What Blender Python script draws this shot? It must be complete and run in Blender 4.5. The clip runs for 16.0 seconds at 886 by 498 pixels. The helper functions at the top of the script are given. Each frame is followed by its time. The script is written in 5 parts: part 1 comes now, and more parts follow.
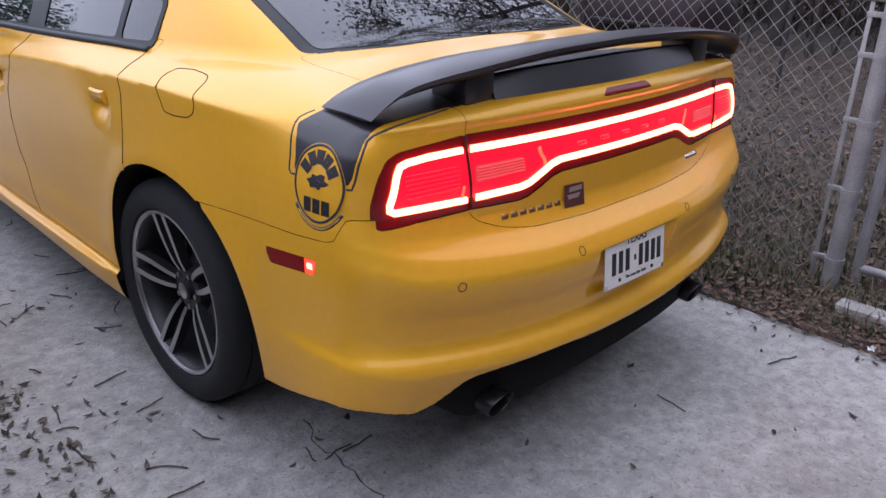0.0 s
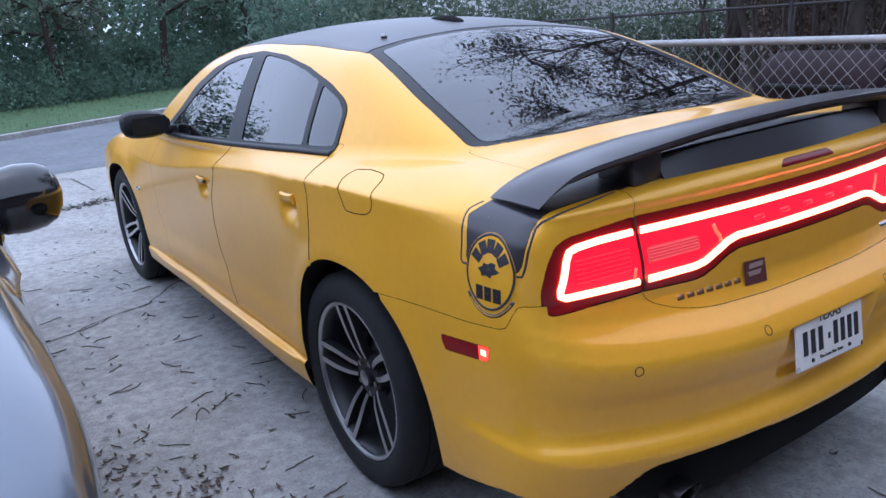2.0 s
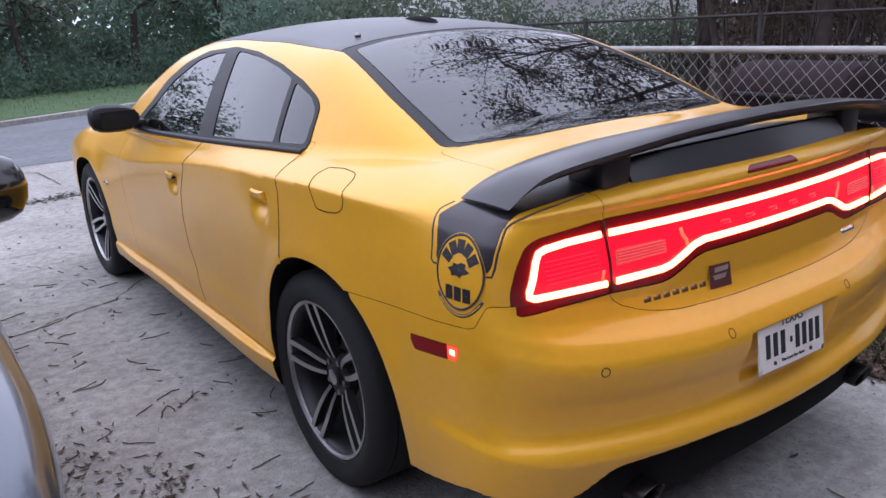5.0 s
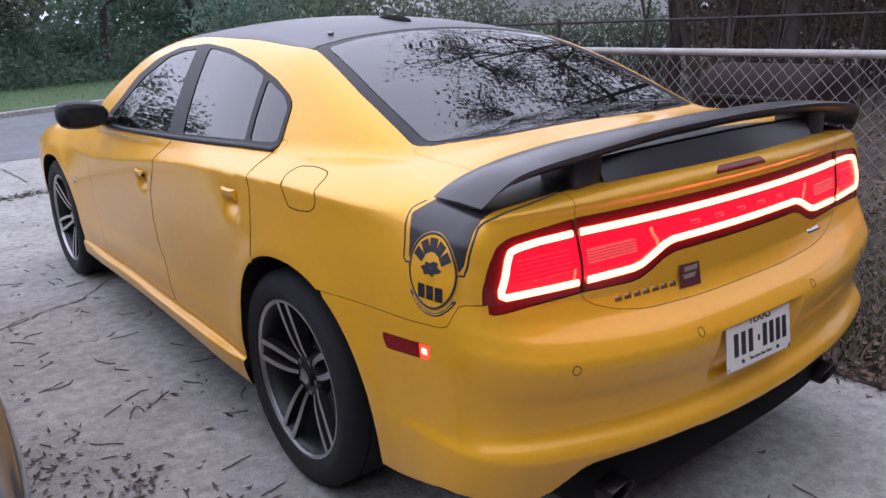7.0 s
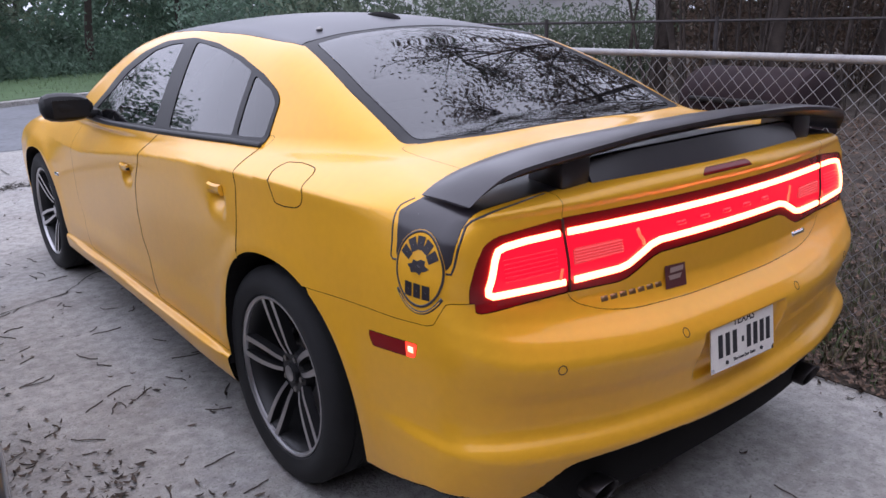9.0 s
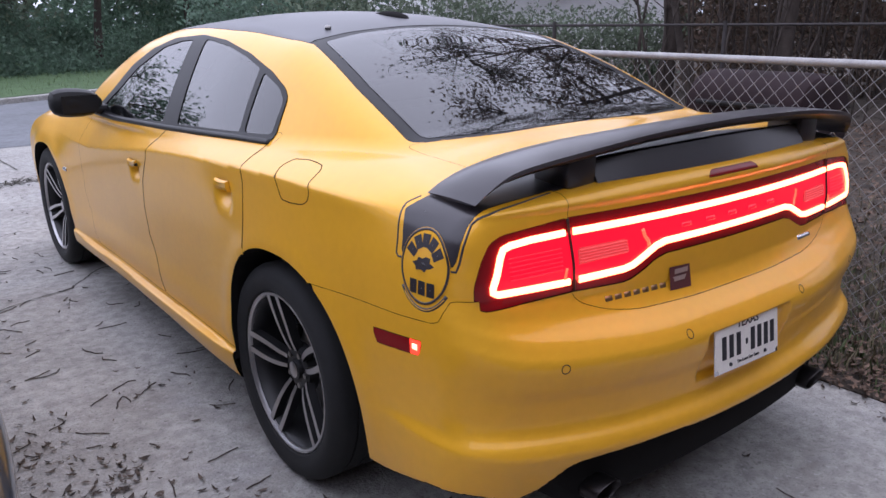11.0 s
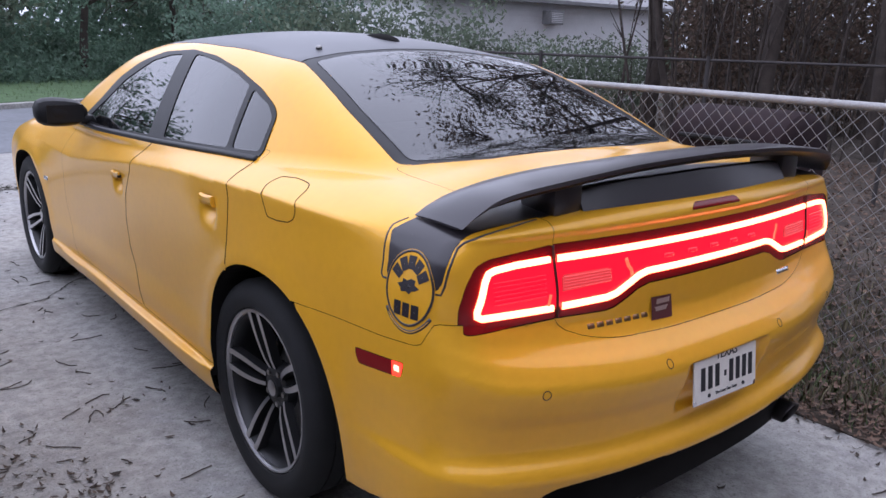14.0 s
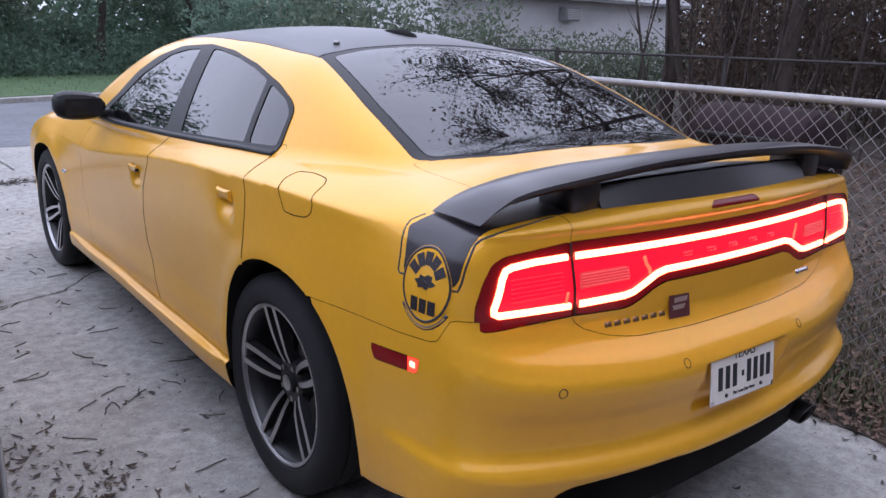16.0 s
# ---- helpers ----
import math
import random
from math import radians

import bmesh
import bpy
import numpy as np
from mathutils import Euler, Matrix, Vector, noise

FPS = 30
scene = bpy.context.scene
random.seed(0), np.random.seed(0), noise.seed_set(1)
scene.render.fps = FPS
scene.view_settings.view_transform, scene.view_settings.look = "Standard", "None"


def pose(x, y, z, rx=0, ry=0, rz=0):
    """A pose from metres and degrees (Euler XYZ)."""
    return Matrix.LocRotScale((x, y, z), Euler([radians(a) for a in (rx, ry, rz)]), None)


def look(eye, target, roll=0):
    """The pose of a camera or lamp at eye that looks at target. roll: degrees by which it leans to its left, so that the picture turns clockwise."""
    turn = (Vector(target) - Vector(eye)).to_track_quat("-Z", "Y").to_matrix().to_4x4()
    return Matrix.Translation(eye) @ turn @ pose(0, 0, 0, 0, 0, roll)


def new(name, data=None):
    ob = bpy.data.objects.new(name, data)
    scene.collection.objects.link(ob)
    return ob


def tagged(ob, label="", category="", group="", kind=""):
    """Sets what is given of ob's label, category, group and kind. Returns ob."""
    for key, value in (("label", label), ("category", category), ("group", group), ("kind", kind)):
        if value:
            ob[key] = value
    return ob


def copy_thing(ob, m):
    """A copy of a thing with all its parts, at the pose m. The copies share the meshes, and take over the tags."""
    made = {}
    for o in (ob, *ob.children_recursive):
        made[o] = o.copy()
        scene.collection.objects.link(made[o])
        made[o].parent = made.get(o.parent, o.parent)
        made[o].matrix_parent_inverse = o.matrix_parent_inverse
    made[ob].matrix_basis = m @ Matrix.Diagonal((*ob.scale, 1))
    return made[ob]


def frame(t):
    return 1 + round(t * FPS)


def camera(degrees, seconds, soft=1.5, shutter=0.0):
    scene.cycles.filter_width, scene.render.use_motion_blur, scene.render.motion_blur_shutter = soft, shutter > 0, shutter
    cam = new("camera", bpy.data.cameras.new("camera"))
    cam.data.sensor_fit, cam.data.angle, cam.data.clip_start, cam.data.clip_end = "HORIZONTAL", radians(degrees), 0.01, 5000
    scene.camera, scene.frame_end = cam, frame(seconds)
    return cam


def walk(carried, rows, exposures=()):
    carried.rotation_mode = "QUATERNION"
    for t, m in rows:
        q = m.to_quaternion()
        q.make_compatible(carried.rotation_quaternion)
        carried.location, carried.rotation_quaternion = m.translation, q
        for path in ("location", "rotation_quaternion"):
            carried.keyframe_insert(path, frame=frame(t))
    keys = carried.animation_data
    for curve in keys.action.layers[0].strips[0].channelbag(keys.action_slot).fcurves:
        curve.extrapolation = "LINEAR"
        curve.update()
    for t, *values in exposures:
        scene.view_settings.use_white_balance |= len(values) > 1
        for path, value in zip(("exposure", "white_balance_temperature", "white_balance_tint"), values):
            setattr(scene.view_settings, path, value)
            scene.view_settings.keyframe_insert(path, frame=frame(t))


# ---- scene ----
cam = camera(58.6, 16.0, soft=1.5)
PATH = [
    (0, (-1.896, -2.156, 1.468), (-0.574, -0.866, 0.702), 2.0),
    (0.5, (-1.892, -2.167, 1.463), (-0.619, -0.801, 0.745), 0.1),
    (1, (-1.891, -2.169, 1.477), (-0.704, -0.708, 0.801), -2.1),
    (1.5, (-1.898, -2.165, 1.482), (-0.799, -0.611, 0.867), -3.7),
    (2, (-1.905, -2.168, 1.486), (-0.867, -0.554, 0.922), -4.5),
    (2.5, (-1.912, -2.17, 1.488), (-0.878, -0.551, 0.929), -4.3),
    (3, (-1.911, -2.169, 1.486), (-0.869, -0.555, 0.929), -4.0),
    (3.5, (-1.907, -2.169, 1.488), (-0.849, -0.567, 0.929), -3.7),
    (4, (-1.909, -2.173, 1.487), (-0.834, -0.581, 0.929), -3.3),
    (6.5, (-1.905, -2.176, 1.482), (-0.77, -0.633, 0.906), -2.7),
    (7, (-1.907, -2.177, 1.482), (-0.755, -0.645, 0.913), -2.3),
    (7.5, (-1.908, -2.178, 1.483), (-0.747, -0.652, 0.913), -2.0),
    (8, (-1.908, -2.176, 1.481), (-0.737, -0.658, 0.911), -1.8),
    (8.5, (-1.904, -2.179, 1.478), (-0.728, -0.665, 0.908), -1.8),
    (9, (-1.91, -2.172, 1.481), (-0.729, -0.664, 0.907), -1.3),
    (11.3, (-1.916, -2.179, 1.475), (-0.751, -0.657, 0.905), -0.4),
    (11.5, (-1.909, -2.177, 1.478), (-0.768, -0.64, 0.9), -0.7),
    (12, (-1.93, -2.18, 1.473), (-0.764, -0.646, 0.938), 0.7),
    (12.5, (-1.917, -2.184, 1.476), (-0.694, -0.687, 0.964), 0.9),
    (13, (-1.923, -2.18, 1.476), (-0.679, -0.7, 0.965), 1.3),
    (13.5, (-1.926, -2.179, 1.476), (-0.688, -0.694, 0.964), 1.4),
    (14, (-1.931, -2.174, 1.477), (-0.709, -0.677, 0.962), 1.7),
    (14.5, (-1.936, -2.168, 1.476), (-0.722, -0.665, 0.96), 2.0),
    (15, (-1.935, -2.164, 1.474), (-0.725, -0.658, 0.957), 2.0),
    (15.5, (-1.936, -2.164, 1.476), (-0.737, -0.65, 0.956), 2.0),
    (16, (-1.935, -2.164, 1.475), (-0.74, -0.648, 0.95), 2.0),
]
walk(cam, [(t, look(eye, aim, roll)) for t, eye, aim, roll in PATH], exposures=[
    (0.0, 0.96, 5800, 21), (0.7, 0.96, 5620, 20), (1.5, 0.98, 5220, 16), (2.0, 0.98, 5150, 16), (2.6, 0.96, 5300, 18),
    (3.5, 0.96, 5720, 21), (5.0, 0.96, 5850, 22), (8.0, 0.96, 5980, 23), (11.0, 0.96, 5930, 23), (14.0, 0.96, 5800, 22), (16.0, 0.96, 5760, 22)])

# ---- light ----
world = bpy.data.worlds.new("world")
scene.world = world
world.use_nodes = True
wn = world.node_tree
sky = wn.nodes.new("ShaderNodeTexSky")
sky.sky_type = "NISHITA"
sky.sun_disc = False
sky.sun_elevation, sky.sun_rotation = radians(85), radians(16)
sky.air_density, sky.dust_density, sky.ozone_density = 1.0, 4.0, 2.0
soft_sky = wn.nodes.new("ShaderNodeHueSaturation")
soft_sky.inputs["Saturation"].default_value = 0.75
wn.links.new(sky.outputs[0], soft_sky.inputs["Color"])
overcast = wn.nodes.new("ShaderNodeMix")
overcast.data_type = "RGBA"
overcast.inputs[0].default_value = 0.85
overcast.inputs[7].default_value = (4.4, 4.75, 5.35, 1)
wn.links.new(soft_sky.outputs[0], overcast.inputs[6])
# the cloud is brighter over the open street than over the houses behind
heading = wn.nodes.new("ShaderNodeTexCoord")
toward = wn.nodes.new("ShaderNodeVectorMath")
toward.operation = "DOT_PRODUCT"
toward.inputs[1].default_value = (-0.25, 0.72, 0.65)
wn.links.new(heading.outputs["Generated"], toward.inputs[0])
swell = wn.nodes.new("ShaderNodeMapRange")
swell.inputs["From Min"].default_value, swell.inputs["From Max"].default_value = -1.0, 1.0
swell.inputs["To Min"].default_value, swell.inputs["To Max"].default_value = 0.45, 1.52
wn.links.new(toward.outputs["Value"], swell.inputs["Value"])
cloud = wn.nodes.new("ShaderNodeVectorMath")
cloud.operation = "SCALE"
wn.links.new(overcast.outputs[2], cloud.inputs[0])
wn.links.new(swell.outputs[0], cloud.inputs["Scale"])
wn.links.new(cloud.outputs[0], wn.nodes["Background"].inputs[0])
wn.nodes["Background"].inputs[1].default_value = 0.10

sun = new("sun", bpy.data.lights.new("sun", "SUN"))
sun.data.energy, sun.data.angle, sun.data.color = 1.0, radians(172), (1.0, 0.97, 0.94)
sun.matrix_world = look((-1.0, 4.5, 20.0), (0, 0, 0))


# ---- materials ----
def material(name, color, rough=0.5, metal=0.0, coat=0.0, vary=0.0, scale=8.0, bump=0.0, bump_scale=60.0, emit=None, strength=0.0, trans=0.0, ior=1.5, fine=0.0, random_tint=0.0, spec=0.5):
    """A surface with two scales of colour variation and fine relief."""
    m = bpy.data.materials.new(name)
    m.use_nodes = True
    nt = m.node_tree
    p = nt.nodes["Principled BSDF"]
    p.inputs["Base Color"].default_value = (*color, 1)
    p.inputs["Roughness"].default_value = rough
    p.inputs["Metallic"].default_value = metal
    p.inputs["Coat Weight"].default_value = coat
    p.inputs["Coat Roughness"].default_value = 0.04
    p.inputs["Transmission Weight"].default_value = trans
    p.inputs["IOR"].default_value = ior
    p.inputs["Specular IOR Level"].default_value = spec
    if emit:
        p.inputs["Emission Color"].default_value = (*emit, 1)
        p.inputs["Emission Strength"].default_value = strength
    if vary or fine or bump or random_tint:
        tc = nt.nodes.new("ShaderNodeTexCoord")
        value = None
        for amount, sc in ((vary, scale), (fine, scale * 12)):
            if amount:
                n = nt.nodes.new("ShaderNodeTexNoise")
                n.inputs["Scale"].default_value, n.inputs["Detail"].default_value = sc, 6
                nt.links.new(tc.outputs["Object"], n.inputs["Vector"])
                r = nt.nodes.new("ShaderNodeMapRange")
                r.inputs["From Min"].default_value, r.inputs["From Max"].default_value = 0.3, 0.7
                r.inputs["To Min"].default_value, r.inputs["To Max"].default_value = 1 - amount, 1 + amount
                nt.links.new(n.outputs["Fac"], r.inputs["Value"])
                if value is None:
                    value = r.outputs[0]
                else:
                    mul = nt.nodes.new("ShaderNodeMath")
                    mul.operation = "MULTIPLY"
                    nt.links.new(value, mul.inputs[0])
                    nt.links.new(r.outputs[0], mul.inputs[1])
                    value = mul.outputs[0]
        if random_tint:
            g = nt.nodes.new("ShaderNodeNewGeometry")
            r = nt.nodes.new("ShaderNodeMapRange")
            r.inputs["To Min"].default_value, r.inputs["To Max"].default_value = 1 - random_tint, 1 + random_tint
            nt.links.new(g.outputs["Random Per Island"], r.inputs["Value"])
            if value is None:
                value = r.outputs[0]
            else:
                mul = nt.nodes.new("ShaderNodeMath")
                mul.operation = "MULTIPLY"
                nt.links.new(value, mul.inputs[0])
                nt.links.new(r.outputs[0], mul.inputs[1])
                value = mul.outputs[0]
        if value is not None:
            mix = nt.nodes.new("ShaderNodeVectorMath")
            mix.operation = "SCALE"
            mix.inputs[0].default_value = color
            nt.links.new(value, mix.inputs["Scale"])
            nt.links.new(mix.outputs[0], p.inputs["Base Color"])
        if bump:
            n = nt.nodes.new("ShaderNodeTexNoise")
            n.inputs["Scale"].default_value, n.inputs["Detail"].default_value = bump_scale, 5
            nt.links.new(tc.outputs["Object"], n.inputs["Vector"])
            b = nt.nodes.new("ShaderNodeBump")
            b.inputs["Strength"].default_value, b.inputs["Distance"].default_value = bump, 0.01
            nt.links.new(n.outputs["Fac"], b.inputs["Height"])
            nt.links.new(b.outputs[0], p.inputs["Normal"])
    return m


YELLOW = material("yellow_paint", (0.81, 0.408, 0.018), 0.42, metal=0.18, coat=0.75, vary=0.03, scale=3, fine=0.02, spec=0.2)
YELLOW.node_tree.nodes["Principled BSDF"].inputs["Coat Roughness"].default_value = 0.11
ROOF_VINYL = material("black_roof_vinyl", (0.035, 0.036, 0.042), 0.36, vary=0.1, scale=5, fine=0.06, spec=0.6)
BLACK_SATIN = material("black_satin_vinyl", (0.028, 0.024, 0.028), 0.28, vary=0.1, scale=5, spec=0.65)
BLACK_TRIM = material("black_trim", (0.012, 0.012, 0.013), 0.45, vary=0.1, scale=9, spec=0.3)
BLACK_GLOSS = material("black_gloss_plastic", (0.01, 0.01, 0.011), 0.12, coat=0.5)
DARK = material("dark_underside", (0.007, 0.0065, 0.0065), 0.9, vary=0.2, scale=10, spec=0.15)
RUBBER = material("tyre_rubber", (0.010, 0.010, 0.0105), 0.85, vary=0.15, scale=14, bump=0.1, bump_scale=150)
RIM_DARK = material("rim_dark_paint", (0.012, 0.012, 0.013), 0.45)
RIM_BRIGHT = material("rim_machined_alloy", (0.55, 0.54, 0.55), 0.33, metal=1.0, vary=0.05, scale=20)
DULL_STEEL = material("dark_exhaust_steel", (0.05, 0.045, 0.045), 0.35, metal=0.9, vary=0.2, scale=30)
STEEL = material("polished_steel", (0.28, 0.27, 0.26), 0.3, metal=1.0, vary=0.1, scale=30)
# chrome badge: the orange it mirrors is put into the base colour
BADGE = material("badge_orange_reflection", (0.26, 0.15, 0.07), 0.4, metal=0.8)
CHROME = material("chrome", (0.75, 0.75, 0.77), 0.08, metal=1.0)
GLASS = material("tinted_glass", (0.03, 0.033, 0.038), 0.015, trans=0.9, ior=1.8)
LENS_RED = material("smoked_red_lens", (0.20, 0.006, 0.008), 0.2, coat=0.25, spec=0.3)
LENS_LIT = material("lit_red_lens", (0.3, 0.004, 0.008), 0.3, coat=0.15, emit=(1.0, 0.005, 0.022), strength=0.6)
LENS_CLEAR = material("clear_reverse_lens", (0.4, 0.07, 0.07), 0.2, emit=(1.0, 0.06, 0.06), strength=0.3)
LIGHT_PIPE = material("light_pipe", (0.8, 0.3, 0.15), 0.3, emit=(1.0, 0.22, 0.08), strength=4.6)
BULB = material("lit_bulb", (0.8, 0.3, 0.2), 0.3, emit=(1.0, 0.25, 0.12), strength=3.0)
MARKER_LIT = material("lit_marker", (0.4, 0.02, 0.012), 0.3, emit=(1.0, 0.035, 0.012), strength=1.5)



# ---- shaping tools ----
def spline(knots):
    """A smooth curve through knots of (position, value) that does not overshoot."""
    xs, ys = (np.array(v, float) for v in zip(*knots))
    h, d = np.diff(xs), np.diff(ys) / np.diff(xs)
    m = np.zeros(len(xs))
    m[0], m[-1] = d[0], d[-1]
    for k in range(1, len(xs) - 1):
        if d[k - 1] * d[k] > 0:
            a, b = 2 * h[k] + h[k - 1], h[k] + 2 * h[k - 1]
            m[k] = (a + b) / (a / d[k - 1] + b / d[k])

    def value(x):
        x = np.clip(np.asarray(x, float), xs[0], xs[-1])
        k = np.clip(np.searchsorted(xs, x) - 1, 0, len(h) - 1)
        t = (x - xs[k]) / h[k]
        return ((2 * t**3 - 3 * t**2 + 1) * ys[k] + (t**3 - 2 * t**2 + t) * h[k] * m[k]
                + (3 * t**2 - 2 * t**3) * ys[k + 1] + (t**3 - t**2) * h[k] * m[k + 1])
    return value


def step(a, b, x):
    t = np.clip((x - a) / (b - a), 0, 1)
    return t * t * (3 - 2 * t)


def smax(a, b, r):
    return np.maximum(a, b) + np.maximum(r - np.abs(a - b), 0) ** 2 / (4 * r)


def smin(a, b, r):
    return -smax(-a, -b, r)


def gradient(f, p, e=1e-3):
    g = np.stack([f(p + d) - f(p - d) for d in np.eye(3) * e], 1) / (2 * e)
    return g


def settle(f, p, rounds=4):
    """Moves points onto the surface f = 0."""
    for _ in range(rounds):
        g = gradient(f, p)
        p = p - g * (f(p) / np.maximum((g * g).sum(1), 1e-6))[:, None]
    return p


def skin(f, low, high, h):
    """The quads of the surface f = 0 inside a box, on a grid of step h; f is even in x."""
    nx = int(high[0] / h) + 1
    xs = (np.arange(-nx, nx) + 0.5) * h
    ys, zs = np.arange(low[1], high[1], h), np.arange(low[2], high[2], h)
    half = np.stack(np.meshgrid(xs[nx:], ys, zs, indexing="ij"), -1)
    v = np.concatenate([f(slab.reshape(-1, 3)).reshape(1, len(ys), len(zs)) for slab in half])
    v = np.concatenate([v[::-1], v])
    s = v < 0
    c = [s[i:len(xs) - 1 + i, j:len(ys) - 1 + j, k:len(zs) - 1 + k] for i in (0, 1) for j in (0, 1) for k in (0, 1)]
    some, every = np.logical_or.reduce(c), np.logical_and.reduce(c)
    cell = some & ~every
    index = -np.ones(cell.shape, int)
    where = np.argwhere(cell)
    index[cell] = np.arange(len(where))
    p = np.stack([xs[where[:, 0]], ys[where[:, 1]], zs[where[:, 2]]], 1) + h / 2
    quads = []
    for axis in range(3):
        a = np.take(s, range(s.shape[axis] - 1), axis)
        b = np.take(s, range(1, s.shape[axis]), axis)
        e = np.argwhere(a != b)
        o = [k for k in range(3) if k != axis]
        e = e[(e[:, o[0]] > 0) & (e[:, o[1]] > 0) & (e[:, o[0]] < cell.shape[o[0]]) & (e[:, o[1]] < cell.shape[o[1]])]
        out = a[tuple(e.T)]
        ring = []
        for da, db in ((1, 1), (0, 1), (0, 0), (1, 0)):
            q = e.copy()
            q[:, o[0]] -= da
            q[:, o[1]] -= db
            ring.append(index[tuple(q.T)])
        q = np.stack(ring, 1)
        flip = out if axis != 1 else ~out
        q[~flip] = q[~flip][:, ::-1]
        quads.append(q)
    quads = np.concatenate(quads)
    return settle(f, p), quads[(quads >= 0).all(1)]


def inside(poly, u, v):
    """Which of the points (u, v) lie in the polygon."""
    hit = np.zeros(len(u), bool)
    for (ua, va), (ub, vb) in zip(poly, np.roll(poly, -1, 0)):
        if va != vb:
            hit ^= ((va > v) != (vb > v)) & (u < (ub - ua) * (v - va) / (vb - va) + ua)
    return hit


def nearest(poly, q):
    best, place = np.full(len(q), 1e9), q.copy()
    for a, b in zip(poly, np.roll(poly, -1, 0)):
        d = b - a
        t = np.clip(((q - a) @ d) / max(d @ d, 1e-12), 0, 1)
        n = a + t[:, None] * d
        r = ((q - n) ** 2).sum(1)
        w = r < best
        best[w], place[w] = r[w], n[w]
    return place, np.sqrt(best)


def rounded(points, radius, steps=5):
    """A polygon with rounded corners."""
    out, pts = [], np.array(points, float)
    for k in range(len(pts)):
        p, a, b = pts[k], pts[k - 1] - pts[k], pts[(k + 1) % len(pts)] - pts[k]
        la, lb = np.linalg.norm(a), np.linalg.norm(b)
        r = min(radius, la * 0.45, lb * 0.45)
        for t in np.linspace(0, 1, steps):
            out.append((1 - t) ** 2 * (p + a / la * r) + 2 * t * (1 - t) * p + t**2 * (p + b / lb * r))
    return np.array(out)


class Shell:
    """A skin that is divided into panels along lines seen from the side, from above or from behind."""

    def __init__(self, f, low, high, h):
        self.f, self.h = f, h
        self.p, self.q = skin(f, low, high, h)
        self.kind = np.array(["body"] * len(self.q), dtype=object)

        self.n = self.slopes(self.p)

    def slopes(self, p):
        g = gradient(self.f, p)
        return g / np.linalg.norm(g, axis=1)[:, None]

    def divide(self, kind, poly, view, where=None, over=None):
        """Gives the faces in a polygon a kind of their own and moves the rim onto its line. view: side, top or rear."""
        axes = {"side": (1, 2), "top": (0, 1), "rear": (0, 2)}[view]
        poly = np.array(poly, float)
        c, n = self.p[self.q].mean(1), self.n[self.q].mean(1)
        uv = c[:, axes]
        ok = {"side": np.abs(n[:, 0]) > 0.2, "top": n[:, 2] > 0.2, "rear": n[:, 1] < -0.2}[view]
        if where is not None:
            ok &= where(c)
        if over is not None:
            ok &= np.isin(self.kind, over)
        hit = inside(poly, uv[:, 0], uv[:, 1]) & ok
        inn, out = np.zeros(len(self.p), bool), np.zeros(len(self.p), bool)
        inn[self.q[hit].ravel()] = True
        out[self.q[~hit].ravel()] = True
        rim = np.flatnonzero(inn & out)
        to, d = nearest(poly, self.p[rim][:, axes])
        rim, to = rim[d < self.h * 1.3], to[d < self.h * 1.3]
        p = self.p[rim].copy()
        p[:, axes] = to
        free = [k for k in range(3) if k not in axes][0]
        for _ in range(4):
            g = gradient(self.f, p)[:, free]
            g = np.where(np.abs(g) < 0.15, np.copysign(0.15, g), g)
            p[:, free] -= np.clip(self.f(p) / g, -0.01, 0.01)
        near = np.linalg.norm(p - self.p[rim], axis=1) < self.h * 2.5
        self.p[rim[near]] = p[near]
        self.n[rim[near]] = self.slopes(p[near])
        self.kind[hit] = kind

    def level(self, kind, g, over, where=None):
        """Gives the faces with g < 0 a kind of their own and moves the rim onto g = 0."""
        c = self.p[self.q].mean(1)
        hit = (g(c) < 0) & np.isin(self.kind, over)
        if where is not None:
            hit &= where(c)
        inn, out = np.zeros(len(self.p), bool), np.zeros(len(self.p), bool)
        inn[self.q[hit].ravel()] = True
        out[self.q[~hit].ravel()] = True
        rim = np.flatnonzero(inn & out)
        rim = rim[np.abs(g(self.p[rim])) < self.h * 1.3]
        p = self.p[rim].copy()
        for _ in range(4):
            d = gradient(g, p)
            p -= d * (g(p) / np.maximum((d * d).sum(1), 1e-6))[:, None]
            p = settle(self.f, p, 1)
        near = np.linalg.norm(p - self.p[rim], axis=1) < self.h * 2.5
        self.p[rim[near]] = p[near]
        self.n[rim[near]] = self.slopes(p[near])
        self.kind[hit] = kind

    def panel(self, kind, name, mat, parent, gap=0.0, lift=0.0, label="", side=0):
        """A mesh object of all faces of a kind; gap: how far its rim draws back; side: 1 right, -1 left, 0 both."""
        pick = self.kind == kind
        if side:
            pick &= np.sign(self.p[self.q].mean(1)[:, 0]) == side
        q = self.q[pick]
        if not len(q):
            return None
        used, q = np.unique(q, return_inverse=True)
        q = q.reshape(-1, 4)
        p, n = self.p[used].copy(), self.n[used]
        if gap:
            inn, out = np.zeros(len(self.p), bool), np.zeros(len(self.p), bool)
            inn[self.q[pick].ravel()] = True
            out[self.q[~pick].ravel()] = True
            rim = (inn & out)[used]
            mid = p[q].mean(1)
            total, count = np.zeros_like(p), np.zeros(len(p))
            for k in range(4):
                np.add.at(total, q[:, k], mid)
                np.add.at(count, q[:, k], 1)
            way = total / count[:, None] - p
            way /= np.maximum(np.linalg.norm(way, axis=1), 1e-6)[:, None]
            p[rim] += way[rim] * gap - n[rim] * gap * 0.6
        p += n * lift
        mesh = bpy.data.meshes.new(name)
        mesh.from_pydata(p.tolist(), [], q.tolist())
        mesh.polygons.foreach_set("use_smooth", np.ones(len(q), bool))
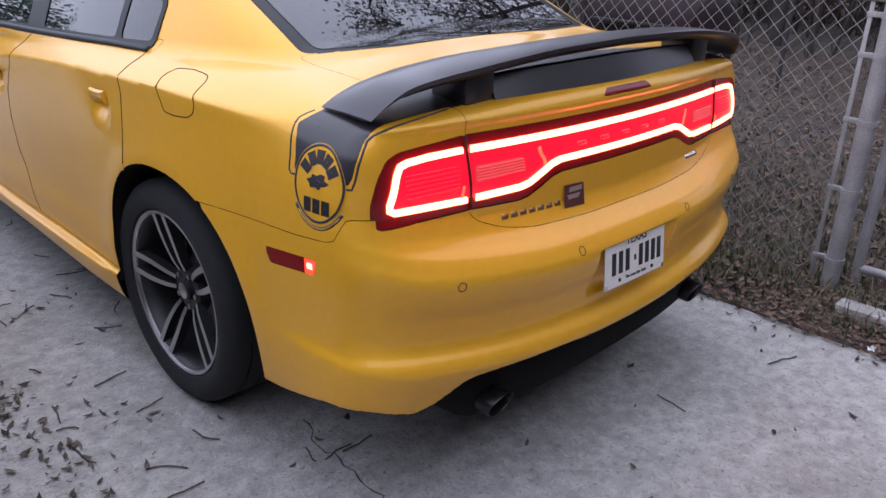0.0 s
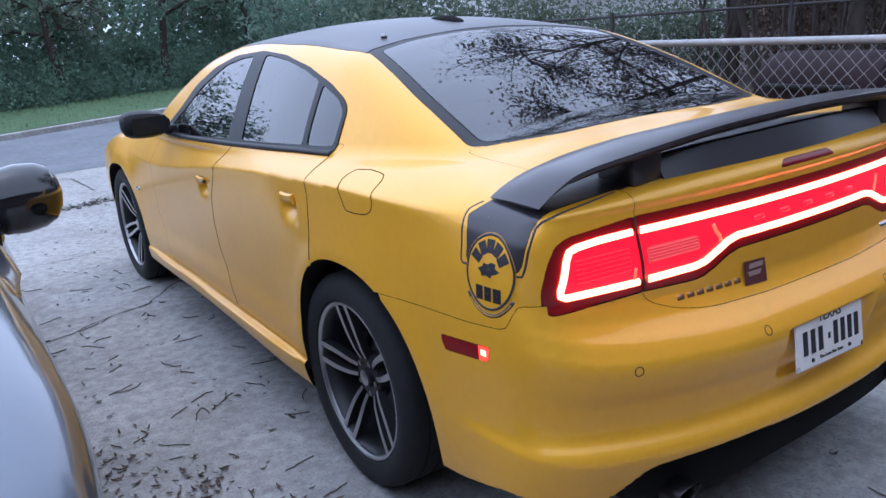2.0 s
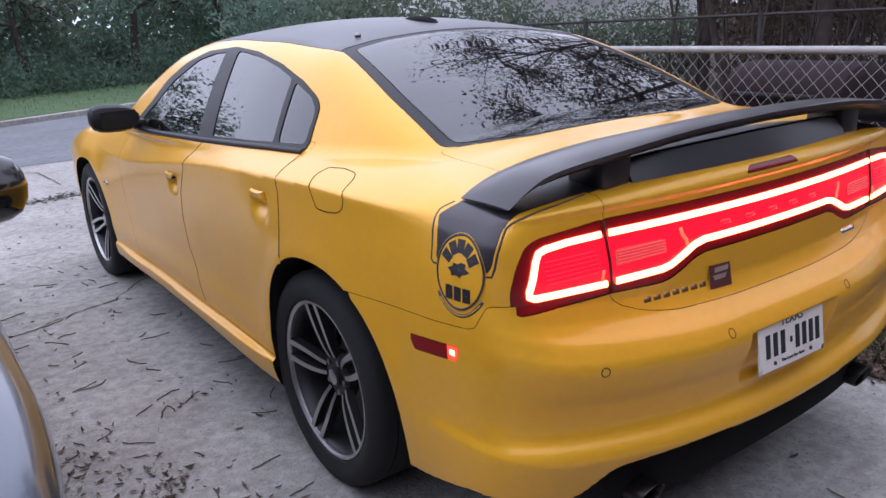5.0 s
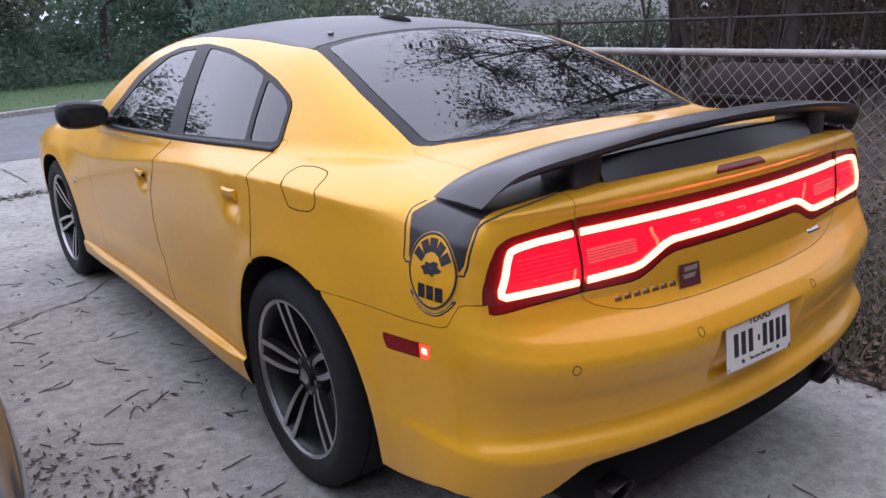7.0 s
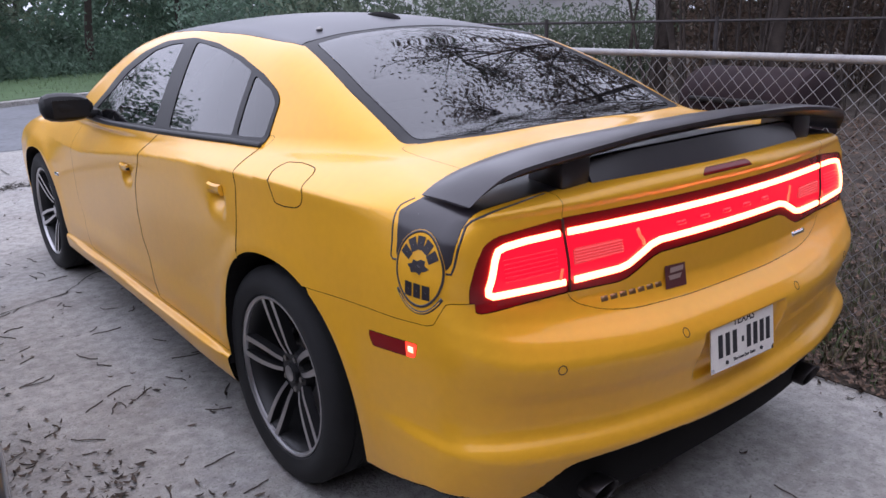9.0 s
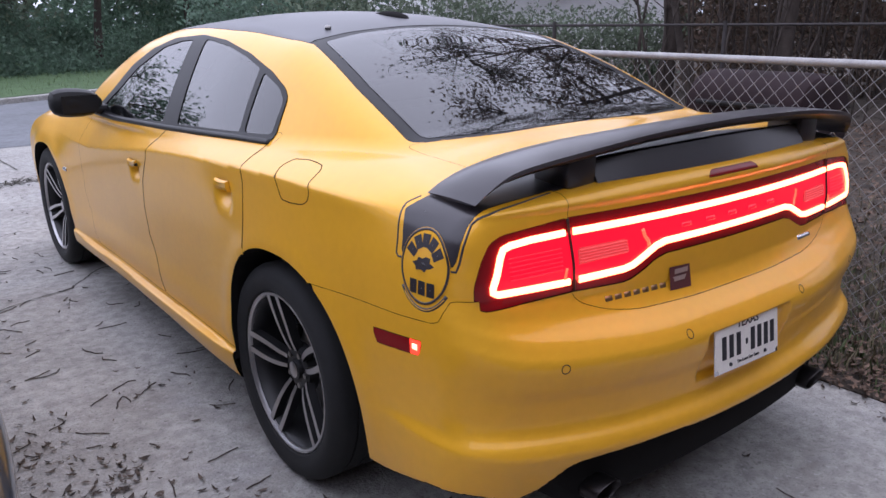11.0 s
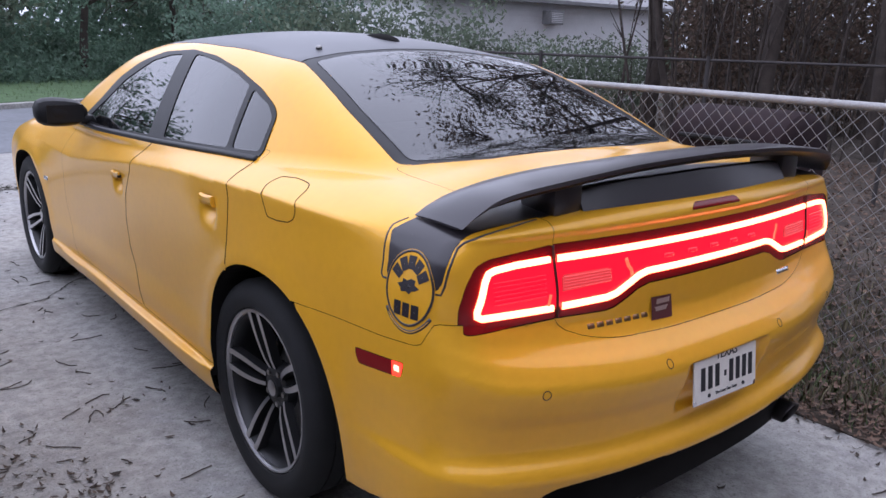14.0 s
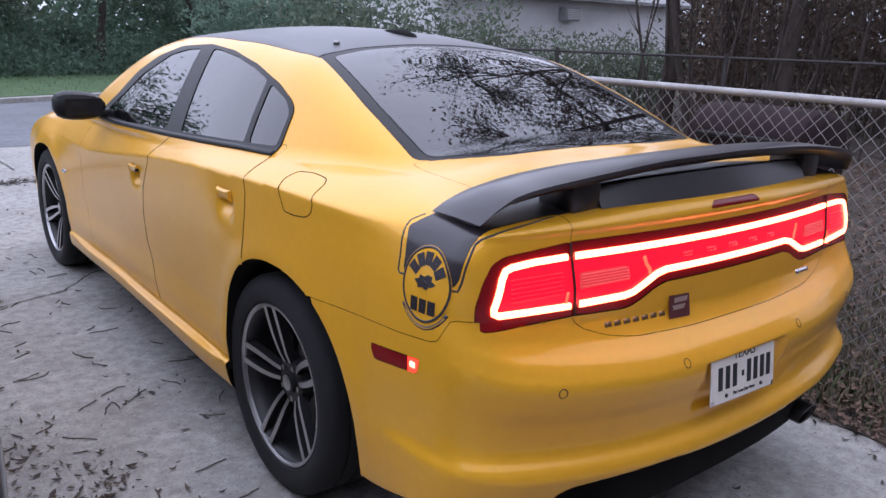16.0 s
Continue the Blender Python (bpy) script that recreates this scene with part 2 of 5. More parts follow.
        mesh.normals_split_custom_set_from_vertices(n.tolist())
        mesh.materials.append(mat)
        ob = new(name, mesh)
        ob.parent = parent
        if label:
            tagged(ob, label)
        return ob


def mesh_part(name, verts, faces, mat, parent=None, label="", smooth=False):
    mesh = bpy.data.meshes.new(name)
    mesh.from_pydata([tuple(map(float, v)) for v in verts], [], [tuple(map(int, f)) for f in faces])
    if smooth:
        mesh.polygons.foreach_set("use_smooth", np.ones(len(mesh.polygons), bool))
    mesh.materials.append(mat)
    ob = new(name, mesh)
    ob.parent = parent
    if label:
        tagged(ob, label)
    return ob


def part(name, bm, mat, parent=None, label="", smooth=True):
    mesh = bpy.data.meshes.new(name)
    bm.to_mesh(mesh)
    bm.free()
    if smooth:
        mesh.polygons.foreach_set("use_smooth", np.ones(len(mesh.polygons), bool))
        mesh.set_sharp_from_angle(angle=radians(35))
    mesh.materials.append(mat)
    ob = new(name, mesh)
    ob.parent = parent
    if label:
        tagged(ob, label)
    return ob


def box(bm, center, size, bevel=0.0, turn=None):
    """A bevelled box."""
    m = Matrix.Translation(center) @ (turn or Matrix()) @ Matrix.Diagonal((*size, 1))
    made = bmesh.ops.create_cube(bm, size=1, matrix=m)["verts"]
    if bevel:
        edges = list({e for v in made for e in v.link_edges})
        bmesh.ops.bevel(bm, geom=edges, offset=bevel, segments=2, affect="EDGES", profile=0.5)
    return bm


def tube(bm, a, b, ra, rb=None, n=10, caps=True):
    """A round bar from a to b."""
    a, b = Vector(a), Vector(b)
    d = b - a
    m = Matrix.Translation((a + b) / 2) @ d.to_track_quat("Z", "Y").to_matrix().to_4x4()
    bmesh.ops.create_cone(bm, cap_ends=caps, segments=n, radius1=ra, radius2=ra if rb is None else rb, depth=d.length, matrix=m)
    return bm


def turned(bm, profile, n=48, origin=(0, 0, 0), axis="x"):
    """A body of revolution about the x axis; profile of (x, radius)."""
    rings = []
    for x, r in profile:
        rings.append([bm.verts.new((origin[0] + x, origin[1] + r * math.cos(2 * math.pi * k / n), origin[2] + r * math.sin(2 * math.pi * k / n))) for k in range(n)])
    for a, b in zip(rings, rings[1:]):
        for k in range(n):
            bm.faces.new((a[k], a[(k + 1) % n], b[(k + 1) % n], b[k]))
    return bm


def loft(bm, rings, closed=True, caps=True):
    """A skin over rings of points."""
    rows = [[bm.verts.new(p) for p in ring] for ring in rings]
    n = len(rows[0])
    for a, b in zip(rows, rows[1:]):
        for k in range(n if closed else n - 1):
            bm.faces.new((a[k], a[(k + 1) % n], b[(k + 1) % n], b[k]))
    if caps and closed:
        bm.faces.new(rows[0][::-1])
        bm.faces.new(rows[-1])
    return bm


def empty(name, label, category, group="", at=(0, 0, 0)):
    ob = new(name)
    ob.empty_display_size = 0.2
    ob.location = at
    return tagged(ob, label, category, group)


# ---- ground ----
CONCRETE = material("worn_concrete", (0.365, 0.357, 0.335), 0.9, vary=0.16, scale=1.5, fine=0.26, bump=0.6, bump_scale=90)


def stained(m, dirt, scale, low, high):
    """Lays soft-edged dirt of its own shape over a surface."""
    nt = m.node_tree
    p = nt.nodes["Principled BSDF"]
    under = p.inputs["Base Color"].links[0].from_socket
    tc = nt.nodes.new("ShaderNodeTexCoord")
    n = nt.nodes.new("ShaderNodeTexNoise")
    n.inputs["Scale"].default_value, n.inputs["Detail"].default_value, n.inputs["Roughness"].default_value, n.inputs["Distortion"].default_value = scale, 9, 0.68, 0.4
    nt.links.new(tc.outputs["Object"], n.inputs["Vector"])
    r = nt.nodes.new("ShaderNodeMapRange")
    r.inputs["From Min"].default_value, r.inputs["From Max"].default_value = low, high
    nt.links.new(n.outputs["Fac"], r.inputs["Value"])
    mix = nt.nodes.new("ShaderNodeMix")
    mix.data_type = "RGBA"
    nt.links.new(r.outputs[0], mix.inputs[0])
    nt.links.new(under, mix.inputs[6])
    mix.inputs[7].default_value = (*dirt, 1)
    nt.links.new(mix.outputs[2], p.inputs["Base Color"])
    return m


stained(CONCRETE, (0.20, 0.175, 0.155), 1.1, 0.50, 0.78)
stained(CONCRETE, (0.36, 0.355, 0.36), 2.3, 0.56, 0.80)
stained(CONCRETE, (0.10, 0.085, 0.07), 9.0, 0.64, 0.84)
stained(CONCRETE, (0.12, 0.11, 0.10), 60.0, 0.53, 0.74)
stained(CONCRETE, (0.46, 0.45, 0.44), 38.0, 0.56, 0.70)
stained(CONCRETE, (0.13, 0.12, 0.11), 170.0, 0.56, 0.68)
ASPHALT = material("asphalt", (0.17, 0.18, 0.195), 0.9, vary=0.12, scale=1.0, fine=0.15, bump=0.3, bump_scale=120)
SOIL = material("leafy_soil", (0.060, 0.047, 0.036), 0.95, vary=0.45, scale=3.0, fine=0.45, bump=0.8, bump_scale=25)
GRASS_SOIL = material("lawn", (0.09, 0.13, 0.045), 0.95, vary=0.25, scale=2.0, fine=0.3, bump=0.6, bump_scale=60)


def slab(name, poly, top, thick, mat, label, category):
    bm = bmesh.new()
    vs = [bm.verts.new((x, y, top)) for x, y in poly]
    face = bm.faces.new(vs)
    if face.normal.z < 0:
        face.normal_flip()
    bm.normal_update()
    made = bmesh.ops.extrude_face_region(bm, geom=[face])["geom"]
    for v in (v for v in made if isinstance(v, bmesh.types.BMVert)):
        v.co.z -= thick
    bmesh.ops.recalc_face_normals(bm, faces=bm.faces[:])
    return tagged(part(name, bm, mat, smooth=False), label, category, kind="structure")


bm = bmesh.new()
bmesh.ops.create_grid(bm, x_segments=60, y_segments=60, size=150, matrix=Matrix.Translation((0, 0, -0.14)))
tagged(part("ground", bm, GRASS_SOIL), "grassy ground", "ground", kind="structure")
slab("driveway", [(-6.0, -8.0), (1.16, -8.0), (1.12, 5.98), (-6.0, 5.98)], 0.0, 0.15, CONCRETE, "worn grey concrete driveway with cracks", "driveway")
slab("apron", [(-6.0, 6.05), (1.4, 6.05), (2.6, 8.45), (-7.5, 8.45)], -0.005, 0.15, CONCRETE, "pale concrete driveway apron", "pavement")
slab("road", [(-60, 8.46), (3.6, 8.46), (8.2, 17.4), (2.65, 15.2), (-0.55, 13.8), (-60, -8)], -0.03, 0.15, ASPHALT, "grey asphalt street", "road")
slab("side_yard", [(1.17, -8), (60, -8), (60, 37.9), (8.25, 17.4), (3.65, 8.46), (2.62, 8.44), (1.42, 6.05), (1.17, 5.98)], -0.01, 0.15, SOIL, "leaf-strewn bare soil beside the driveway", "ground")




# ---- the yellow car: x to its right, y ahead from the rear axle ----
half_width = spline([(-1.15, 0.80), (-1.0, 0.868), (-0.85, 0.903), (-0.6, 0.930), (-0.2, 0.95), (0.3, 0.951), (0.9, 0.944), (1.7, 0.940), (2.4, 0.945), (3.05, 0.943), (3.45, 0.905), (3.75, 0.86), (4.0, 0.70)])
door_inset = spline([(0.16, -0.10), (0.215, -0.045), (0.25, -0.018), (0.33, 0.0), (0.342, -0.030), (0.42, -0.026), (0.52, -0.034), (0.65, -0.030), (0.8, -0.022), (0.93, -0.0175), (1.0, -0.017), (1.3, -0.017)])
quarter_inset = spline([(0.16, -0.10), (0.215, -0.06), (0.28, -0.04), (0.42, -0.024), (0.6, -0.011), (0.75, -0.008), (0.88, -0.011), (1.0, -0.017), (1.3, -0.017)])
shoulder = spline([(-1.0, 1.036), (-0.6, 1.038), (-0.3, 1.037), (-0.08, 1.033), (0.12, 1.026), (0.3, 1.016), (0.55, 1.002), (0.83, 0.981), (1.18, 0.950), (1.62, 0.899), (2.0, 0.86)])
belt = spline([(-1.0, 1.09), (0.1, 1.09), (1.0, 1.057), (1.65, 1.033), (2.0, 1.03)])
tail_inset = spline([(0.16, -0.10), (0.215, -0.05), (0.28, -0.024), (0.36, -0.010), (0.475, -0.004), (0.515, -0.015), (0.56, -0.014), (0.65, -0.005), (0.75, 0.0), (0.88, -0.004), (0.95, -0.014), (1.0, -0.026), (1.05, -0.045), (1.1, -0.075), (1.13, -0.11), (1.3, -0.4)])
fender_inset = spline([(0.16, -0.10), (0.25, -0.03), (0.42, -0.015), (0.6, -0.004), (0.72, -0.006), (0.82, -0.032), (0.9, -0.08), (0.98, -0.15), (1.1, -0.25), (1.3, -0.5)])
deck_line = spline([(-1.1, 1.075), (-0.98, 1.088), (-0.8, 1.108), (-0.38, 1.138), (0.3, 1.135), (1.2, 1.105), (2.2, 1.07), (2.7, 1.045), (3.2, 0.985), (3.6, 0.90), (3.85, 0.80), (4.0, 0.66)])
rear_line = spline([(0.18, -0.99), (0.30, -1.050), (0.37, -1.080), (0.402, -1.094), (0.424, -1.101), (0.440, -1.097), (0.479, -1.068), (0.498, -1.064), (0.55, -1.070), (0.60, -1.088), (0.65, -1.098), (0.668, -1.095), (0.685, -1.086), (0.71, -1.069), (0.735, -1.045), (0.76, -1.025), (0.79, -1.011), (0.80, -1.008), (0.88, -1.008), (1.03, -0.99), (1.05, -1.0), (1.075, -0.998), (1.12, -0.97)])
ledge_rise = spline([(0, 0), (0.3, 0.003), (0.55, 0.020), (0.75, 0.042), (0.85, 0.070), (0.95, 0.115)])
valance = spline([(0, 0.402), (0.2, 0.410), (0.35, 0.420), (0.5, 0.420), (0.6, 0.418), (0.64, 0.405), (0.67, 0.378), (0.715, 0.338), (0.75, 0.325), (0.8, 0.336), (0.857, 0.352), (1.0, 0.352)])
side_floor = spline([(-0.9, 0.352), (-0.83, 0.352), (-0.73, 0.330), (-0.6, 0.297), (-0.5, 0.282), (-0.4, 0.25), (-0.2, 0.215), (0.2, 0.225), (0.5, 0.245), (0.8, 0.260), (1.5, 0.275), (2.3, 0.265), (3.0, 0.22)])
roof_line = spline([(-0.9, 0.90), (-0.42, 1.127), (-0.2, 1.222), (0.0, 1.303), (0.2, 1.374), (0.39, 1.432), (0.6, 1.468), (0.85, 1.487), (1.1, 1.492), (1.45, 1.478), (1.75, 1.437), (2.1, 1.30), (2.55, 1.075), (3.0, 0.8)])
roof_drop = spline([(-0.5, 0.012), (0.2, 0.02), (0.6, 0.05), (1.4, 0.05), (2.0, 0.045), (2.6, 0.05)])
cabin_taper = spline([(-1.0, -0.45), (-0.38, -0.145), (0.0, -0.055), (0.35, -0.012), (0.7, 0.0), (1.5, 0.0), (2.0, -0.02), (2.6, -0.10)])


def body_side(y, z):
    w, v, t = step(-0.1, 0.7, y), step(2.0, 2.9, y), step(-0.5, -0.85, y)
    over = z - shoulder(y)
    u = np.maximum(over, 0) / (belt(y) - shoulder(y))
    crease = -0.076 * u - 0.02 * u * u
    x = half_width(y) + (1 - v - t) * crease + (w - v) * door_inset(z) + (1 - w - t) * quarter_inset(z) + v * fender_inset(z) + t * tail_inset(z)
    for yc, zc in ((0.265, 0.912), (1.255, 0.846)):
        x = x - 0.026 * np.exp(-(((y - yc) / 0.050) ** 4) - ((z - zc) / 0.032) ** 2)
    for yc in (-0.10, 2.95):
        r = np.hypot(y - yc, z - 0.36)
        x = x + 0.006 * np.exp(-(((r - 0.46) / 0.05) ** 2)) * step(0.3, 0.45, z)
    return x


def body_rear(ax, z):
    high = step(0.57, 0.66, z)
    rise = ledge_rise(ax) * high * (1 - step(0.82, 0.95, z)) + (1 - high) * 0.05 * (ax / 0.82) ** 2
    low = 1 - step(0.68, 0.80, z - ledge_rise(ax))
    bow = low * 0.125 * (ax / 0.85) ** 2.6 + (1 - low) * 0.078 * (ax / 0.8) ** 2
    pocket = step(0.205, 0.18, ax) * step(0.515, 0.535, z) * step(0.668, 0.655, z)
    return rear_line(z - rise) + bow + 0.018 * pocket


def lower_body(p):
    ax, y, z = np.abs(p[:, 0]), p[:, 1], p[:, 2]
    side = ax - body_side(y, z)
    top = z - (deck_line(y) - 0.045 * (ax / 0.85) ** 2)
    rear = body_rear(ax, z) - y
    front = y - (3.98 - 0.10 * (ax / 0.6) ** 2 - 0.10 * np.clip((0.45 - z) / 0.3, 0, 1) - 0.25 * np.clip((z - 0.6) / 0.35, 0, 1) ** 2)
    s = step(-0.86, -0.96, y)
    floor = (1 - s) * side_floor(y) + s * valance(ax) - z
    f = smax(side, top, 0.07)
    f = smax(f, rear, 0.10 - 0.05 * step(0.90, 1.0, z))
    f = smax(f, front, 0.15)
    return smax(f, floor, 0.012)


def cabin(p):
    ax, y, z = np.abs(p[:, 0]), p[:, 1], p[:, 2]
    u = z - 1.0
    side = (ax - (0.893 - 0.52 * u - 0.40 * u * u + cabin_taper(y))) * 0.87
    top = (z - (roof_line(y) - roof_drop(y) * (ax / 0.55) ** 2)) * 0.92
    return smax(smax(side, top, 0.06), belt(y) - 0.03 - z, 0.02)


def car_skin(p):
    return smin(lower_body(p), cabin(p), 0.035)


yellow_car = empty("sports_sedan", "yellow sports sedan with black roof, stripes and rear wing", "car")
shell = Shell(car_skin, (0, -1.16, 0.16), (1.0, 4.05, 1.52), 0.0115)

# the shoulder crease: a row of corners of the skin lies on it
shell.level("upper", lambda p: shoulder(p[:, 1]) - p[:, 2], ["body"], lambda c: (np.abs(c[:, 0]) > 0.8) & (np.abs(c[:, 1] - 0.5) < 1.25) & (c[:, 2] < 1.12))
shell.kind[:] = "body"

# wheel openings
ARCHES = ((-0.10, 0.418, 0.441), (2.95, 0.45, 0.412))


def arch_point(yc, ry, rz, a):
    """A point of a wheel opening's outline, a rounded square of power 2.3."""
    c, d = math.cos(a), math.sin(a)
    k = (abs(c) ** 2.3 + abs(d) ** 2.3) ** (-1 / 2.3)
    return yc + ry * k * c, 0.36 + rz * k * d


arch = lambda yc, ry, rz: [arch_point(yc, ry, rz, a) for a in np.linspace(-1.2, math.pi + 1.2, 80)]
shell.divide("hole", arch(*ARCHES[0]), "side", lambda c: (np.abs(c[:, 0]) > 0.6) & (c[:, 2] < 0.85))
shell.divide("hole", arch(*ARCHES[1]), "side", lambda c: (np.abs(c[:, 0]) > 0.6) & (c[:, 2] < 0.85))
well = shell.p[shell.q].mean(1)
for yc, ry, rz in ARCHES:
    shell.kind[(np.abs(well[:, 0]) > 0.5) & (well[:, 2] < 0.6) & (np.abs((well[:, 1] - yc) / ry) ** 2.3 + np.abs((well[:, 2] - 0.36) / rz) ** 2.3 < 0.97)] = "hole"
shell.kind[(shell.kind == "body") & (np.abs(shell.p[shell.q].mean(1)[:, 0]) < 0.8) & (shell.p[shell.q].mean(1)[:, 2] < 0.23) & (shell.p[shell.q].mean(1)[:, 1] > -0.6)] = "under"

shell.kind[(shell.kind == "body") & (shell.n[shell.q].mean(1)[:, 2] < -0.75) & (well[:, 1] < 2.6) & (well[:, 2] < 0.46)] = "under"

# openings and shut lines
DLO = rounded([(2.02, 1.025), (1.835, 1.153), (1.74, 1.258), (1.588, 1.335), (1.40, 1.385), (1.11, 1.402), (0.84, 1.385), (0.573, 1.347), (0.337, 1.294), (0.21, 1.25), (0.165, 1.222), (0.143, 1.148), (0.128, 1.088), (0.336, 1.084), (0.985, 1.054), (1.646, 1.031)], 0.03)
PANE_F = rounded([(1.90, 1.050), (1.735, 1.160), (1.64, 1.251), (1.45, 1.347), (1.30, 1.374), (1.175, 1.381), (1.02, 1.073), (1.484, 1.050)], 0.015)
PANE_R = rounded([(1.045, 1.385), (0.97, 1.382), (0.771, 1.364), (0.575, 1.333), (0.428, 1.299), (0.348, 1.101), (0.87, 1.078)], 0.015)
PANE_Q = rounded([(0.388, 1.289), (0.24, 1.248), (0.178, 1.21), (0.154, 1.109), (0.316, 1.102)], 0.02)
cabin_only = lambda c: c[:, 2] > 0.99
shell.divide("trim", DLO, "side", cabin_only)
shell.divide("pane_f", PANE_F, "side", cabin_only)
shell.divide("pane_r", PANE_R, "side", cabin_only)
shell.divide("pane_q", PANE_Q, "side", cabin_only)
BACKLIGHT = rounded([(-0.635, -0.383), (-0.34, -0.432), (0, -0.44), (0.34, -0.432), (0.635, -0.383), (0.61, -0.061), (0.575, 0.153), (0.545, 0.335), (0.37, 0.38), (0.12, 0.398), (-0.12, 0.398), (-0.37, 0.38), (-0.545, 0.335), (-0.575, 0.153), (-0.61, -0.061)], 0.03)
shell.divide("backlight", BACKLIGHT, "top", lambda c: c[:, 2] > 1.1)
GLASS_AREA = [(x * 0.925, y - 0.03 * min(1.0, max(0.0, (y + 0.3) / 0.6)) + (0.012 if y < -0.3 else 0)) for x, y in BACKLIGHT]
shell.divide("glass_area", GLASS_AREA, "top", lambda c: c[:, 2] > 1.1, over=["backlight"])
WINDSCREEN = rounded([(-0.70, 2.46), (0, 2.62), (0.70, 2.46), (0.55, 1.74), (0, 1.82), (-0.55, 1.74)], 0.05)
shell.divide("windscreen", WINDSCREEN, "top", lambda c: c[:, 2] > 1.0)
ROOF = rounded([(-0.555, 0.300), (-0.37, 0.34), (0.37, 0.34), (0.555, 0.300), (0.572, 0.42), (0.578, 0.9), (0.55, 1.72), (0, 1.80), (-0.55, 1.72), (-0.578, 0.9), (-0.572, 0.42)], 0.015)
shell.divide("roof", ROOF, "top", lambda c: c[:, 2] > 1.2, over=["body"])
B_LINE = [(0.90, 1.10), (0.96, 1.044), (1.05, 0.984), (1.075, 0.926), (1.16, 0.82), (1.20, 0.70), (1.19, 0.58), (1.10, 0.45), (1.05, 0.352)]
FRONT_DOOR = rounded(B_LINE + [(2.05, 0.352), (2.18, 0.6), (2.15, 0.9), (2.04, 1.04), (1.5, 1.10)], 0.04)
REAR_DOOR = rounded(B_LINE + [(0.25, 0.352), (0.20, 0.5), (0.15, 0.62), (0.128, 0.70), (0.122, 0.80), (0.112, 0.9), (0.108, 0.98), (0.120, 1.03), (0.128, 1.06), (0.115, 1.092), (0.10, 1.12)], 0.03)
shell.divide("door_f", FRONT_DOOR, "side", lambda c: c[:, 2] < 1.08, over=["body"])
shell.divide("door_r", REAR_DOOR, "side", lambda c: c[:, 2] < 1.12, over=["body"])
FUEL = rounded([(-0.095, 1.073), (-0.165, 1.078), (-0.219, 1.077), (-0.255, 1.075), (-0.283, 1.065), (-0.296, 1.046), (-0.317, 1.025), (-0.307, 0.994), (-0.277, 0.979), (-0.212, 0.972), (-0.153, 0.973), (-0.138, 0.999), (-0.115, 1.034), (-0.086, 1.054)], 0.012)
shell.divide("fuel", FUEL, "side", lambda c: c[:, 0] < 0, over=["body"])
ZIG = [(0.43, 0.832), (0.40, 0.836), (0.36, 0.852), (0.32, 0.872), (0.28, 0.882)]
BAR = [(-0.595, 1.018), (0.595, 1.018), (0.585, 0.838), *ZIG, *[(-x, z) for x, z in ZIG[::-1]], (-0.585, 0.838)]
rear_high = lambda c: (c[:, 2] > 0.7) & (c[:, 1] < -0.75)
shell.divide("bar", BAR, "rear", rear_high)
PIPE_LOW = [(0.572, 0.866), (0.43, 0.867), (0.40, 0.872), (0.36, 0.89), (0.32, 0.908), (0.285, 0.915)]
PIPE_LOW = PIPE_LOW + [(-x, z) for x, z in PIPE_LOW[::-1]]
shell.divide("bar_lit", [(-0.62, 0.985), (0.62, 0.985), (0.62, 0.866), *PIPE_LOW, (-0.62, 0.866)], "rear", rear_high, over=["bar"])
for s in (-1, 1):
    shell.divide("reverse", [(s * 0.572, 0.942), (s * 0.572, 0.902), (s * 0.41, 0.908), (s * 0.42, 0.942)], "rear", rear_high, over=["bar_lit"])
    LAMP = rounded([(s * 0.595, 1.018), (s * 0.585, 0.838), (s * 0.835, 0.832), (s * 0.848, 0.85), (s * 0.848, 0.89), (s * 0.832, 0.947), (s * 0.81, 0.985), (s * 0.778, 1.0)], 0.012)
    shell.divide("lamp", LAMP, "rear", rear_high, over=["body"])
    shell.divide("lamp_lit", [(s * 0.56, 0.984), (s * 0.766, 0.972), (s * 0.786, 0.962), (s * 0.815, 0.881), (s * 0.806, 0.868), (s * 0.56, 0.866)], "rear", rear_high, over=["lamp"])
SEAM = [(-0.2, 0.757), (-0.30, 0.764), (-0.53, 0.776), (-0.71, 0.784), (-0.825, 0.794), (-0.845, 0.803), (-0.858, 0.83), (-0.868, 0.852), (-0.88, 0.856), (-1.3, 0.856), (-1.3, 0.1), (-0.2, 0.1)]
shell.divide("bumper", SEAM, "side", lambda c: c[:, 1] < -0.2, over=["body"])
LID = rounded([(-0.597, 1.2), (0.597, 1.2), (0.597, 0.838), (0.57, 0.808), (0.50, 0.780), (0.40, 0.761), (0.2, 0.754), (-0.2, 0.754), (-0.40, 0.761), (-0.50, 0.780), (-0.57, 0.808), (-0.597, 0.838)], 0.05)
shell.divide("lid", LID, "rear", lambda c: c[:, 1] < -0.90, over=["body", "bumper"])
rest = shell.p[shell.q].mean(1)
shell.kind[(shell.kind == "body") & (rest[:, 1] < -0.86) & (rest[:, 2] < 0.835)] = "bumper"
LID_TOP = rounded([(-0.597, -0.93), (-0.597, -1.1), (0.597, -1.1), (0.597, -0.93), (0.64, -0.7), (0.655, -0.385), (0.34, -0.434), (-0.34, -0.434), (-0.655, -0.385), (-0.64, -0.7)], 0.02)
shell.divide("lid", LID_TOP, "top", lambda c: c[:, 2] > 1.02, over=["body"])
shell.divide("third", rounded([(-0.118, 1.056), (-0.098, 1.074), (0.098, 1.074), (0.118, 1.056)], 0.006), "rear", rear_high, over=["lid"])
